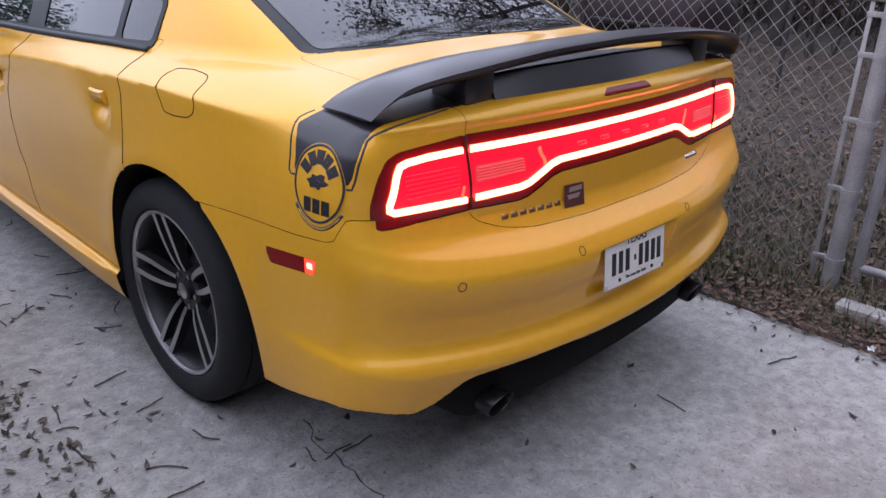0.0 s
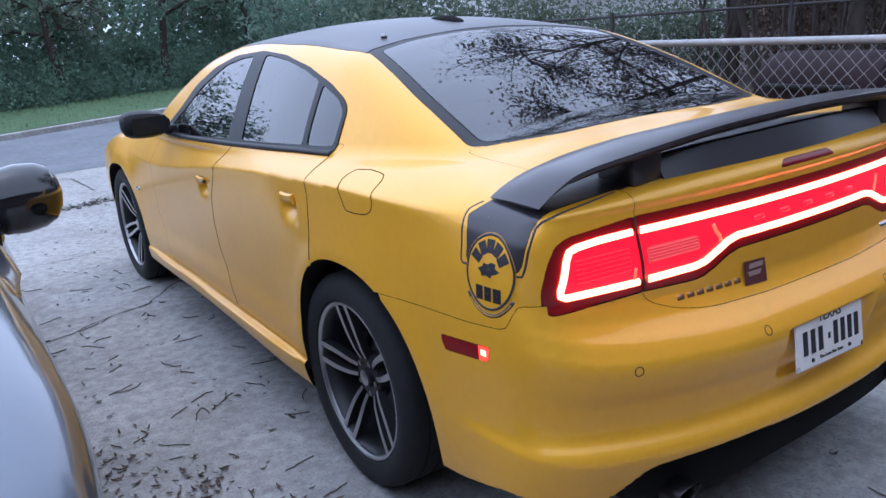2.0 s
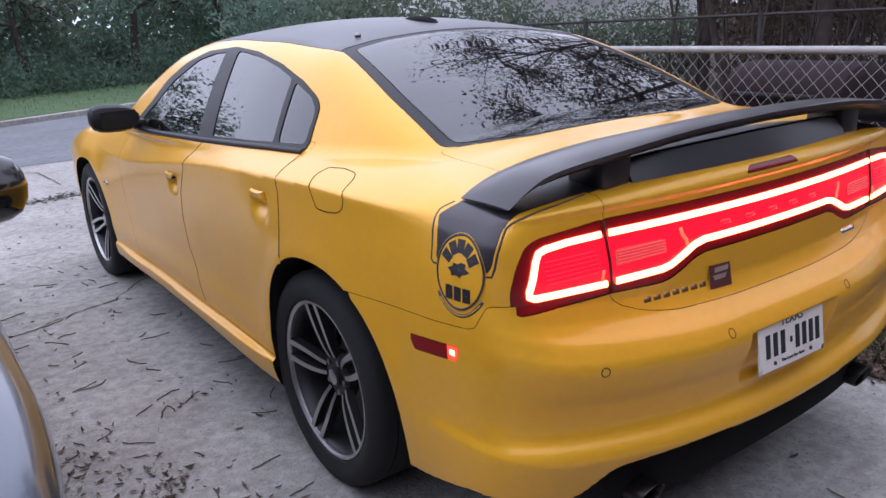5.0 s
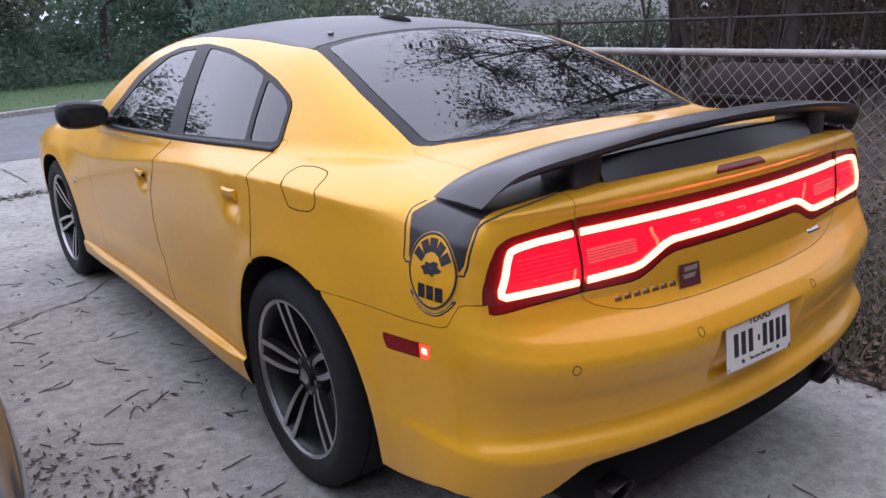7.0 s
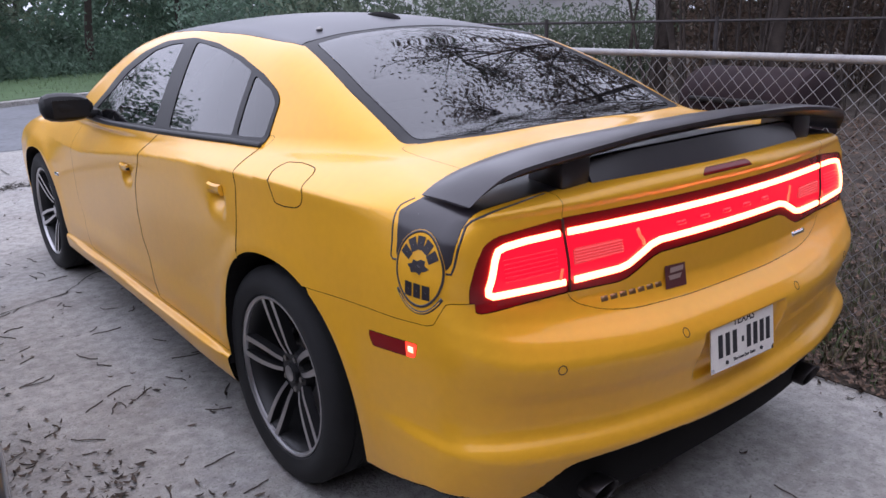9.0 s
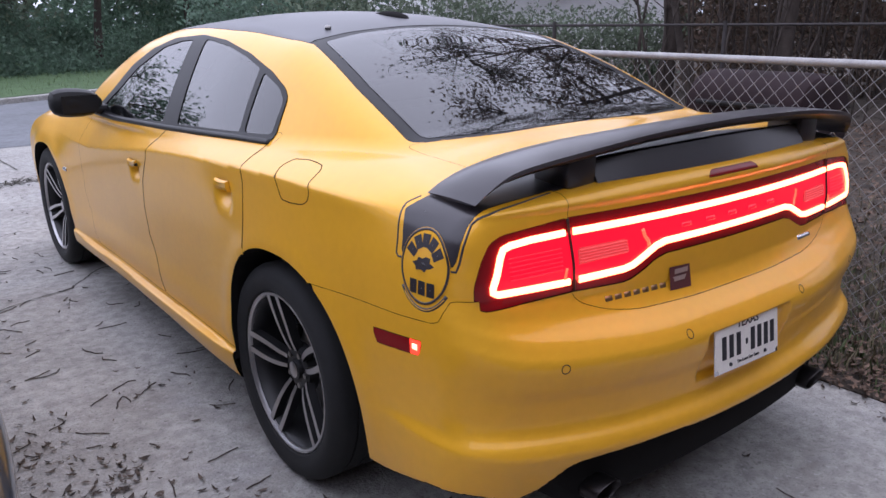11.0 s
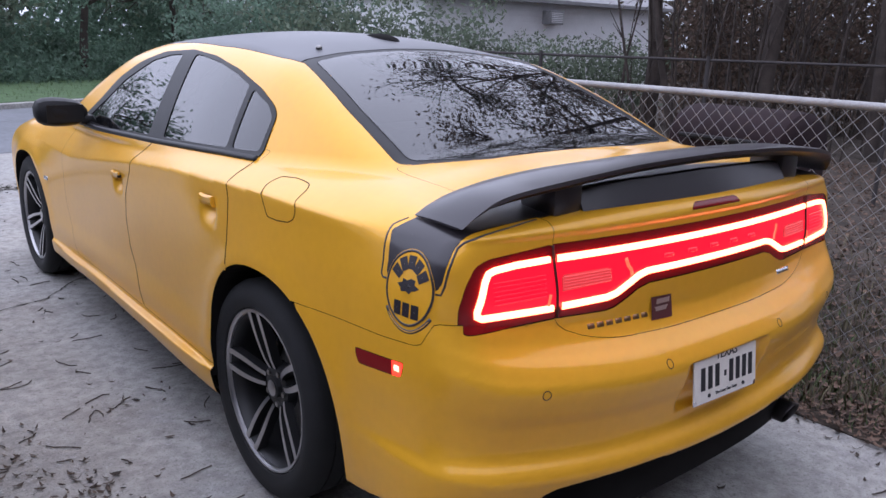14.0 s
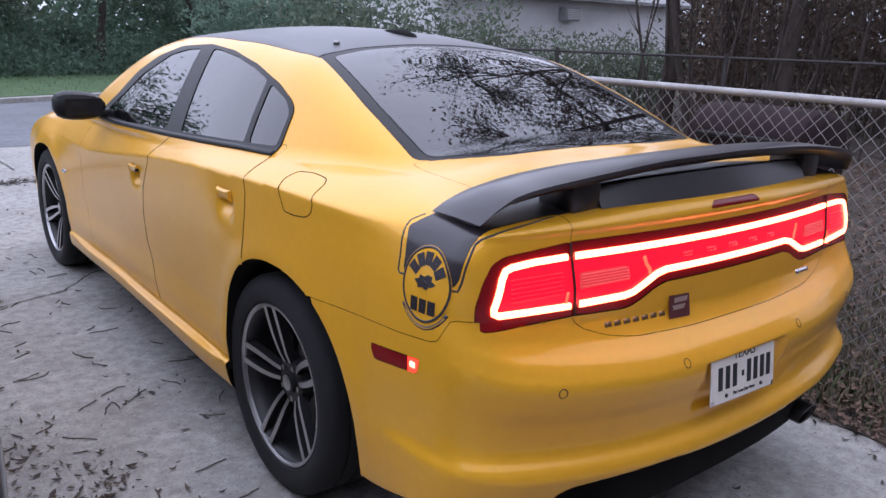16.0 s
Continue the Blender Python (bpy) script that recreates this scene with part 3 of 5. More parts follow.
MARKER = rounded([(-0.595, 0.720), (-0.613, 0.682), (-0.778, 0.699), (-0.79, 0.738)], 0.006)
shell.divide("marker", MARKER, "side", lambda c: c[:, 1] < -0.4, over=["bumper"])
shell.divide("marker_lit", [(-0.748, 0.76), (-0.748, 0.66), (-0.83, 0.66), (-0.83, 0.76)], "side", lambda c: c[:, 1] < -0.4, over=["marker"])
STRIPE = np.array([(-0.72, 1.3), (-0.719, 1.065), (-0.698, 1.041), (-0.707, 1.018), (-0.713, 0.967), (-0.712, 0.938), (-0.86, 0.932), (-1.1, 0.93), (-1.1, 1.3)])
LID_STRIPE = np.array([(-0.72, 1.3), (-0.72, 1.0), (-0.905, 1.0), (-0.905, 1.3)])
leg_edge = spline([(0.90, 0.030), (0.938, 0.007), (0.946, -0.001), (0.979, -0.013), (1.005, -0.025), (1.03, -0.038)])


def signed(poly, p):
    to, d = nearest(poly, p[:, 1:])
    return np.where(inside(poly, p[:, 1], p[:, 2]), -d, d)


def stripe_area(p):
    ax, y, z = np.abs(p[:, 0]), p[:, 1], p[:, 2]
    edge = np.where(z < 1.028, leg_edge(np.clip(z, 0.9, 1.03)) - (y + ax), -0.882 - 0.06 * (0.844 - ax) - y)
    return np.maximum(signed(STRIPE, p), edge * 0.75)


shell.level("lid_stripe", lambda p: signed(LID_STRIPE, p), ["lid"], lambda c: c[:, 2] > 1.05)
shell.level("stripe", stripe_area, ["body"], lambda c: (c[:, 2] > 0.9) & (c[:, 1] < -0.5))

shell.panel("body", "body", YELLOW, yellow_car, 0.0008)
shell.panel("under", "underbody", DARK, yellow_car)
shell.panel("bumper", "rear_bumper", YELLOW, yellow_car, 0.0012)
shell.panel("lid", "boot_lid", YELLOW, yellow_car, 0.0008)
shell.panel("lid_stripe", "lid_stripe_decal", BLACK_SATIN, yellow_car, label="satin black stripe across the boot lid")
shell.panel("bar", "lamp_bar", LENS_RED, yellow_car, 0.001, -0.003, label="smoked red tail lamp bar")
shell.panel("bar_lit", "lit_lens", LENS_LIT, yellow_car, 0.0, -0.003, label="glowing red lens")
shell.panel("third", "third_brake_lamp", LENS_RED, yellow_car, 0.001)
for s in (-1, 1):
    shell.panel("stripe", "stripe_decal", BLACK_SATIN, yellow_car, label="satin black stripe on the rear quarter", side=s)
    shell.panel("door_f", "front_door", YELLOW, yellow_car, 0.001, side=s)
    shell.panel("door_r", "rear_door", YELLOW, yellow_car, 0.001, side=s)
    shell.panel("trim", "window_frame", BLACK_TRIM, yellow_car, 0.0, 0.003, side=s)
    shell.panel("pane_f", "front_side_window", GLASS, yellow_car, side=s)
    shell.panel("pane_r", "rear_side_window", GLASS, yellow_car, side=s)
    shell.panel("pane_q", "quarter_window", GLASS, yellow_car, side=s)
    lamp = shell.panel("lamp", "tail_lamp", LENS_RED, yellow_car, 0.001, -0.003, side=s)
    shell.panel("lamp_lit", "lit_lens", LENS_LIT, lamp, 0.0, -0.003, side=s)
    shell.panel("reverse", "reverse_lens", LENS_CLEAR, yellow_car, 0.0, -0.002, side=s)
    shell.panel("marker", "side_marker", LENS_RED, yellow_car, 0.001, side=s)
    shell.panel("marker_lit", "lit_marker", MARKER_LIT, yellow_car, 0.0, side=s)
shell.panel("fuel", "fuel_door", YELLOW, yellow_car, 0.001)
back_glass = shell.panel("glass_area", "rear_window", GLASS, yellow_car)
shell.panel("backlight", "window_border", BLACK_TRIM, back_glass, 0.002)
shell.panel("windscreen", "windscreen", GLASS, yellow_car, 0.002)
shell.panel("roof", "roof_panel", ROOF_VINYL, yellow_car, 0.001, 0.001, label="satin black vinyl roof")
# a dark inner skin behind the gaps
keep = shell.kind.copy()
mid = shell.p[shell.q].mean(1)
opaque = ~np.isin(keep, ["hole", "pane_f", "pane_r", "pane_q", "backlight", "glass_area", "windscreen"])
shell.kind[opaque] = "inner"
shell.panel("inner", "inner_structure", DARK, yellow_car, 0.004, -0.012)
shell.kind[:] = keep


def on_skin(u, v, view, lift=0.0, start=None):
    """The point of the car's skin at (y, z) from the left side or (x, z) from behind, and its normal."""
    u, v = np.atleast_1d(np.asarray(u, float)), np.atleast_1d(np.asarray(v, float))
    if view == "side":
        p, axis = np.stack([np.full_like(u, -1.1), u, v], 1), 0
    else:
        p, axis = np.stack([u, np.full_like(u, -1.3), v], 1), 1
    far = np.linspace(0, 0.6, 301)
    for k in range(len(p)):
        line = np.repeat(p[k:k + 1], len(far), 0)
        line[:, axis] += far
        p[k] = line[np.argmax(car_skin(line) < 0.002)]
    for _ in range(4):
        g = gradient(car_skin, p)[:, axis]
        p[:, axis] -= np.clip(car_skin(p) / np.where(np.abs(g) < 0.2, -0.2, g), -0.01, 0.01)
    n = gradient(car_skin, p)
    n /= np.linalg.norm(n, axis=1)[:, None]
    return p + n * lift, n


def smooth_path(points, closed=False, step_size=0.008):
    pts = [np.array(p, float) for p in points] + ([np.array(points[0], float)] if closed else [])
    out = []
    for a, b in zip(pts, pts[1:]):
        n = max(1, int(np.linalg.norm(b - a) / step_size))
        out += [a + (b - a) * k / n for k in range(n)]
    return np.array(out if closed else out + [pts[-1]])


def ribbon(name, points, width, height, mat, parent, view="rear", closed=False, label="", base=0.0, mirror=False):
    """A raised band along a line on the car's skin, domed by its height."""
    path = smooth_path(points, closed)
    if view == "near":
        p = settle(car_skin, path)
        n = gradient(car_skin, p)
        n /= np.linalg.norm(n, axis=1)[:, None]
        p = p + n * base
    else:
        p, n = on_skin(path[:, 0], path[:, 1], view, base)
    d = np.roll(p, -1, 0) - np.roll(p, 1, 0)
    if not closed:
        d[0], d[-1] = p[1] - p[0], p[-1] - p[-2]
    d /= np.linalg.norm(d, axis=1)[:, None]
    s = np.cross(n, d)
    rows = [p - s * width / 2 - n * 0.002, p - s * width * 0.42 + n * height * 0.7, p + n * height, p + s * width * 0.42 + n * height * 0.7, p + s * width / 2 - n * 0.002]
    verts = np.stack(rows, 1).reshape(-1, 3)
    if mirror:
        verts[:, 0] *= -1
    faces, m = [], len(p)
    for k in range(m if closed else m - 1):
        for j in range(4):
            a, b = k * 5 + j, ((k + 1) % m) * 5 + j
            faces.append((a, a + 1, b + 1, b) if mirror else (a, b, b + 1, a + 1))
    if not closed:
        faces += [(0, 1, 2, 3, 4), tuple(range(5 * m - 1, 5 * m - 6, -1))]
    return mesh_part(name, verts, faces, mat, parent, label, smooth=height < 0.01)


def decal(name, poly, mat, parent, view="side", lift=0.0012, label=""):
    """A thin printed shape on the car's skin."""
    poly = np.array(poly, float)
    c = poly.mean(0)
    rings = [c + (poly - c) * k for k in (0.05, 0.35, 0.7, 1.0)]
    pts = np.concatenate(rings)
    p, _ = on_skin(pts[:, 0], pts[:, 1], view, lift)
    n = len(poly)
    faces = [tuple(range(n))] + [(r * n + k, r * n + (k + 1) % n, (r + 1) * n + (k + 1) % n, (r + 1) * n + k) for r in range(3) for k in range(n)]
    return mesh_part(name, p, faces, mat, parent, label, smooth=True)


# ---- tail lamps ----
ribbon("light_pipe", [(-0.583, 0.983), (0.583, 0.983)], 0.0175, 0.005, LIGHT_PIPE, yellow_car, label="glowing light strip")
ribbon("light_pipe", PIPE_LOW, 0.0175, 0.005, LIGHT_PIPE, yellow_car, label="glowing light strip")
C_PIPE = [(-0.607, 0.983), (-0.70, 0.980), (-0.762, 0.974), (-0.780, 0.968), (-0.790, 0.95), (-0.812, 0.885), (-0.812, 0.873), (-0.80, 0.867), (-0.70, 0.866), (-0.60, 0.865)]
for s in (False, True):
    ribbon("light_pipe", [(x + 0.004 if x < -0.75 else x, z) for x, z in C_PIPE], 0.0165, 0.005, LIGHT_PIPE, yellow_car, mirror=s, label="glowing light strip")
    for z in (0.895, 0.905, 0.915, 0.925, 0.935, 0.945):
        ribbon("lens_rib", [(-0.62, z + 0.003), (-0.765, z)], 0.003, 0.0015, LENS_LIT, yellow_car, mirror=s)
SLOT = material("dark_lamp_slot", (0.03, 0.004, 0.004), 0.6, vary=0.1, scale=40)
LENS_WARM = material("warm_lens_glow", (0.5, 0.12, 0.05), 0.3, emit=(1.0, 0.12, 0.05), strength=0.6)
for s in (False, True):
    ribbon("lamp_gap", [(-0.597, 1.016), (-0.591, 0.93), (-0.586, 0.84)], 0.0055, 0.0035, SLOT, yellow_car, mirror=s)
    for z in (0.908, 0.915, 0.922, 0.929, 0.936):
        ribbon("reverse_rib", [(-0.568, z), (-0.418, z + 0.001)], 0.0032, 0.0022, LENS_CLEAR, yellow_car, mirror=s)
    ribbon("lens_glow", [(-0.362, 0.957), (-0.356, 0.938), (-0.346, 0.926), (-0.343, 0.912)], 0.010, 0.001, LENS_WARM, yellow_car, mirror=s)
    ribbon("lens_glow", [(-0.613, 0.872), (-0.608, 0.90)], 0.007, 0.001, LENS_WARM, yellow_car, mirror=s)
for x in np.linspace(-0.2, 0.2, 5):
    ribbon("lamp_badge", [(x - 0.018, 0.945), (x + 0.018, 0.945)], 0.012, 0.0018, LENS_LIT, yellow_car)

ribbon("marker_bulb", [(-0.758, 0.7185), (-0.774, 0.7185)], 0.016, 0.003, BULB, yellow_car, "side")

# ---- stripe outline, round decal ----
OUT = [(-0.836, -0.702, 1.058), (-0.862, -0.684, 1.038), (-0.877, -0.688, 1.02), (-0.901, -0.695, 0.97), (-0.91, -0.695, 0.936), (-0.91, -0.702, 0.929), (-0.908, -0.720, 0.929)]
ribbon("pinstripe", OUT, 0.006, 0.0006, BLACK_SATIN, yellow_car, "near")
OUT = [(-0.879, -0.863, 0.924), (-0.873, -0.876, 0.924), (-0.867, -0.881, 0.944), (-0.864, -0.889, 0.982), (-0.850, -0.888, 1.010), (-0.838, -0.886, 1.030), (-0.824, -0.890, 1.040), (-0.799, -0.9, 1.049), (-0.704, -0.907, 1.063), (-0.615, -0.906, 1.073)]
ribbon("pinstripe", OUT, 0.006, 0.0006, BLACK_SATIN, yellow_car, "near")
BY, BZ = -0.792, 0.922
ring = lambda a, b, n=40: [(BY + a * math.cos(t), BZ + b * math.sin(t)) for t in np.linspace(0, 2 * math.pi, n, endpoint=False)]
emblem = decal("round_decal", ring(0.075, 0.090), YELLOW, yellow_car, lift=0.0015, label="yellow and black round sticker")
ribbon("decal_ring", ring(0.071, 0.086), 0.007, 0.0004, BLACK_SATIN, emblem, "side", True, base=0.0018)


def arc(a0, a1, ra, rb, n=12):
    return [(BY + ra * math.cos(t), BZ + rb * math.sin(t)) for t in np.linspace(a0, a1, n)]


# dark marks on the sticker
for k in range(5):
    a = math.pi / 2 + 0.98 - k * 0.49
    c = np.array([BY + 0.048 * math.cos(a), BZ + 0.060 * math.sin(a)])
    u, v = np.array([math.cos(a), math.sin(a)]) * 0.0155, np.array([-math.sin(a), math.cos(a)]) * 0.0100
    decal("bar_mark", [c - u - v, c + u - v * 1.2, c + u + v * 1.2, c - u + v], BLACK_SATIN, emblem, lift=0.0024)
for k in range(3):
    c = np.array([BY - 0.028 + k * 0.028, BZ - 0.05])
    decal("bar_mark", [c + (-0.0115, -0.017), c + (0.0115, -0.017), c + (0.0115, 0.017), c + (-0.0115, 0.017)], BLACK_SATIN, emblem, lift=0.0024)
decal("blot_mark", [(BY + r * math.cos(t), BZ + 0.006 + 0.62 * r * math.sin(t)) for t, r in zip(np.linspace(0, 2 * math.pi, 14, endpoint=False), (0.036, 0.022, 0.03, 0.02, 0.03, 0.034, 0.022, 0.035, 0.026, 0.02, 0.03, 0.022, 0.034, 0.028))], BLACK_SATIN, emblem, lift=0.0024)
ribbon("decal_foot", arc(-2.55, -0.6, 0.082, 0.102), 0.011, 0.0006, BLACK_SATIN, emblem, "side")
ribbon("decal_foot_line", arc(-2.45, -0.75, 0.082, 0.102), 0.002, 0.0006, YELLOW, emblem, "side", base=0.0008)

# ---- shade in the shut lines, drawn as thin dark ribbons ----
SHUT_LINE = material("shut_line_shade", (0.012, 0.009, 0.006), 0.8, vary=0.1, scale=30, spec=0.1)
DOOR_EDGE = [(0.135, 1.088), (0.128, 1.06), (0.120, 1.03), (0.108, 0.98), (0.112, 0.9), (0.122, 0.83), (0.128, 0.765)]
for s in (False, True):
    ribbon("door_line_shade", B_LINE[1:], 0.0032, 0.0006, SHUT_LINE, yellow_car, "side", mirror=s)
    ribbon("door_line_shade", DOOR_EDGE, 0.0045, 0.0006, SHUT_LINE, yellow_car, "side", mirror=s)
ribbon("fuel_line_shade", [FUEL[k] for k in range(0, len(FUEL), 2)], 0.0032, 0.0005, SHUT_LINE, yellow_car, "side", True)

# ---- rear badges, plate, sensors ----
for k in range(7):
    x = -0.492 + k * 0.032
    ribbon("badge_bar", [(x, 0.801 - 0.0006 * k), (x + 0.022, 0.8005 - 0.0006 * k)], 0.015, 0.002, BADGE, yellow_car, label="small metal badge bar")
DEALER = material("dealer_plaque", (0.10, 0.03, 0.03), 0.35)
PLAQUE_BAR = material("plaque_bar", (0.35, 0.25, 0.22), 0.35)
plaque = decal("dealer_plaque", [(-0.268, 0.779), (-0.186, 0.776), (-0.188, 0.838), (-0.268, 0.841)], DEALER, yellow_car, "rear", 0.002)
for x, z, w in ((-0.222, 0.826, 0.052), (-0.227, 0.805, 0.068)):
    decal("plaque_bar", [(x - w / 2, z - 0.007), (x + w / 2, z - 0.007), (x + w / 2, z + 0.007), (x - w / 2, z + 0.007)], PLAQUE_BAR, plaque, "rear", 0.004)
ribbon("badge_bar", [(0.385, 0.8), (0.465, 0.8)], 0.016, 0.003, CHROME, yellow_car, label="small chrome badge bar")
for x in (-0.672, -0.272, 0.272, 0.672):
    ribbon("parking_sensor", [(x + 0.011 * math.cos(t), 0.6835 + 0.011 * math.sin(t)) for t in np.linspace(0, 2 * math.pi, 16, endpoint=False)], 0.0028, 0.0005, BLACK_TRIM, yellow_car, "rear", True)
PLATE_WHITE = material("plate_paint", (0.78, 0.74, 0.68), 0.4, vary=0.05, scale=20, fine=0.05)
PLATE_INK = material("plate_ink", (0.02, 0.02, 0.025), 0.5)
plate_at = pose(-0.016, -1.0915, 0.6125, -8, 1.8, 0)
bm = bmesh.new()
box(bm, (0, 0, -0.007), (0.305, 0.003, 0.139), 0.0)
bmesh.ops.bevel(bm, geom=[e for e in bm.edges if abs(e.verts[0].co.y - e.verts[1].co.y) > 0.001], offset=0.012, segments=3, affect="EDGES")
plate = part("number_plate", bm, PLATE_WHITE, yellow_car, "white number plate with dark bars", smooth=False)
plate.matrix_local = plate_at
bm = bmesh.new()
box(bm, (0, 0, -0.009), (0.311, 0.0025, 0.141), 0.001)
frame_back = part("plate_edge", bm, CHROME, plate)
frame_back.location = (0, 0.002, 0)
for k, (x, w) in enumerate(((-0.105, 0.024), (-0.071, 0.024), (-0.037, 0.024), (0.002, 0.012), (0.032, 0.024), (0.065, 0.024), (0.098, 0.024), (0.130, 0.024))):
    bm = bmesh.new()
    box(bm, (x - 0.008, -0.0022, -0.010 if k != 3 else -0.012), (w * 0.82, 0.001, 0.064 if k != 3 else 0.016))
    part("plate_bar", bm, PLATE_INK, plate, smooth=False)
for x in (-0.085, 0.085):
    bm = bmesh.new()
    bmesh.ops.create_cone(bm, cap_ends=True, segments=12, radius1=0.006, radius2=0.005, depth=0.004, matrix=Matrix.Translation((x, -0.003, -0.06)) @ Matrix.Rotation(radians(90), 4, "X"))
    part("plate_screw", bm, PLATE_INK, plate)
word = bpy.data.curves.new("plate_word", "FONT")
word.body, word.size, word.align_x, word.extrude = "TEXAS", 0.036, "CENTER", 0.0006
word.materials.append(PLATE_INK)
ob = new("plate_word", word)
ob.parent = plate
ob.matrix_local = pose(0, -0.0024, 0.035, 90, 0, 0)
motto = bpy.data.curves.new("plate_motto", "FONT")
motto.body, motto.size, motto.align_x, motto.extrude = "The Lone Star State", 0.0135, "CENTER", 0.0006
motto.materials.append(PLATE_INK)
ob = new("plate_motto", motto)
ob.parent = plate
ob.matrix_local = pose(0, -0.0024, -0.064, 90, 0, 0)


# ---- wheels ----
def spoke_ring(width, depth, r0, r1, off0, off1, x_in, x_out, side, steps=7):
    """One wheel spoke as a tapered, dished bar."""
    rings = []
    for k in range(steps):
        t = k / (steps - 1)
        r = r0 + (r1 - r0) * t
        off = side * (off0 + (off1 - off0) * t + 0.006 * math.sin(math.pi * t))
        x = x_in + (x_out - x_in) * (t ** 0.7)
        w = width * (0.75 + 0.35 * t)
        rings.append([Vector((x, off - w / 2, r)), Vector((x, off + w / 2, r)), Vector((x - depth, off + w / 2, r)), Vector((x - depth, off - w / 2, r))])
    return rings


def wheel(parent, radius=0.364, rim=0.268, face=0.895, spin=0.0):
    """A road wheel about the x axis, outer face at x = face."""
    bm = bmesh.new()
    turned(bm, [(face - 0.012, rim - 0.012), (face - 0.02, rim - 0.02), (face - 0.06, rim - 0.028), (face - 0.2, rim - 0.035), (face - 0.21, 0.12), (face - 0.2, 0.0)], 48)
    w = part("wheel", bm, RIM_DARK, parent, "dark twin-spoke alloy wheel with bright faces")
    bm = bmesh.new()
    turned(bm, [(face - 0.008, rim + 0.001), (face + 0.004, rim + 0.008), (face + 0.013, rim + 0.03), (face + 0.015, rim + 0.055), (face + 0.006, radius - 0.02), (face - 0.008, radius - 0.006), (face - 0.025, radius), (face - 0.055, radius), (face - 0.056, radius - 0.007), (face - 0.062, radius - 0.007), (face - 0.063, radius), (face - 0.115, radius), (face - 0.116, radius - 0.007), (face - 0.122, radius - 0.007), (face - 0.123, radius), (face - 0.2, radius), (face - 0.225, radius - 0.012), (face - 0.235, rim + 0.02), (face - 0.22, rim - 0.01)], 72)
    part("tyre", bm, RUBBER, w)
    bm = bmesh.new()
    turned(bm, [(face - 0.018, rim - 0.014), (face - 0.006, rim - 0.012), (face, rim - 0.006), (face, rim + 0.0), (face - 0.008, rim + 0.004)], 72)
    part("rim_lip", bm, RIM_BRIGHT, w)
    for k in range(5):
        turn = Matrix.Rotation(radians(spin + 72 * k - 90), 4, "X")
        for side in (-1, 1):
            bm = bmesh.new()
            loft(bm, spoke_ring(0.021, 0.03, 0.062, rim - 0.008, 0.018, 0.030, face - 0.048, face - 0.006, side))
            bmesh.ops.recalc_face_normals(bm, faces=bm.faces[:])
            bmesh.ops.transform(bm, matrix=turn, verts=bm.verts[:])
            part("spoke", bm, RIM_DARK, w)
            rings = spoke_ring(0.0185, 0.001, 0.064, rim - 0.008, 0.018, 0.030, face - 0.0465, face - 0.0045, side)
            bm = bmesh.new()
            loft(bm, rings)
            bmesh.ops.recalc_face_normals(bm, faces=bm.faces[:])
            bmesh.ops.transform(bm, matrix=turn, verts=bm.verts[:])
            part("spoke_face", bm, RIM_BRIGHT, w)
        bm = bmesh.new()
        bmesh.ops.create_cone(bm, cap_ends=True, segments=6, radius1=0.011, radius2=0.010, depth=0.02, matrix=Matrix.Rotation(radians(spin + 72 * k - 54), 4, "X") @ Matrix.Translation((face - 0.055, 0, 0.057)) @ Matrix.Rotation(radians(90), 4, "Y"))
        part("wheel_nut", bm, STEEL, w)
    bm = bmesh.new()
    turned(bm, [(face - 0.085, 0.085), (face - 0.055, 0.075), (face - 0.05, 0.06), (face - 0.056, 0.036), (face - 0.04, 0.034), (face - 0.037, 0.028), (face - 0.036, 0.0)], 32)
    part("hub", bm, RIM_DARK, w)
    bm = bmesh.new()
    turned(bm, [(face - 0.036, 0.027), (face - 0.033, 0.02), (face - 0.032, 0.0)], 24)
    part("hub_cap", bm, RIM_BRIGHT, w)
    bm = bmesh.new()
    turned(bm, [(face - 0.12, 0.07), (face - 0.12, 0.18), (face - 0.145, 0.18), (face - 0.145, 0.07)], 40)
    part("brake_disc", bm, STEEL, w)
    bm = bmesh.new()
    turn = Matrix.Rotation(radians(60), 4, "X")
    box(bm, (face - 0.13, 0, 0.15), (0.075, 0.17, 0.075), 0.015)
    bmesh.ops.transform(bm, matrix=turn, verts=bm.verts[:])
    part("brake_caliper", bm, BLACK_GLOSS, w)
    return w


def liner(name, yc, ry, rz, parent, s):
    """The dark inside of a wheel opening, with its turned-in lip."""
    verts, faces, n = [], [], 40
    for k in range(n):
        a = -0.12 + (math.pi + 0.24) * k / (n - 1)
        y, z = arch_point(yc, ry, rz, a)
        x = float(body_side(np.array([y]), np.array([max(z, 0.22)]))[0]) - 0.003
        verts += [(s * x, y, z), (s * (x - 0.02), *arch_point(yc, ry - 0.004, rz - 0.004, a)), (s * 0.62, *arch_point(yc, ry - 0.01, rz - 0.01, a)), (s * 0.6, yc, 0.36)]
    for k in range(n - 1):
        for j in range(3):
            faces.append((4 * k + j, 4 * k + j + 1, 4 * k + 5 + j, 4 * k + 4 + j))
    return mesh_part(name, verts, faces, DARK, parent)


first = wheel(yellow_car, spin=102)
first.matrix_local = pose(0, 0, 0.362, 0, 0, 180)
copy_thing(first, pose(0, 3.052, 0.362, 0, 0, 180) @ Matrix.Rotation(radians(28), 4, "X"))
copy_thing(first, pose(0, 0, 0.362))
copy_thing(first, pose(0, 3.052, 0.362))
for opening in ARCHES:
    for s in (-1, 1):
        liner("wheel_liner", *opening, yellow_car, s)

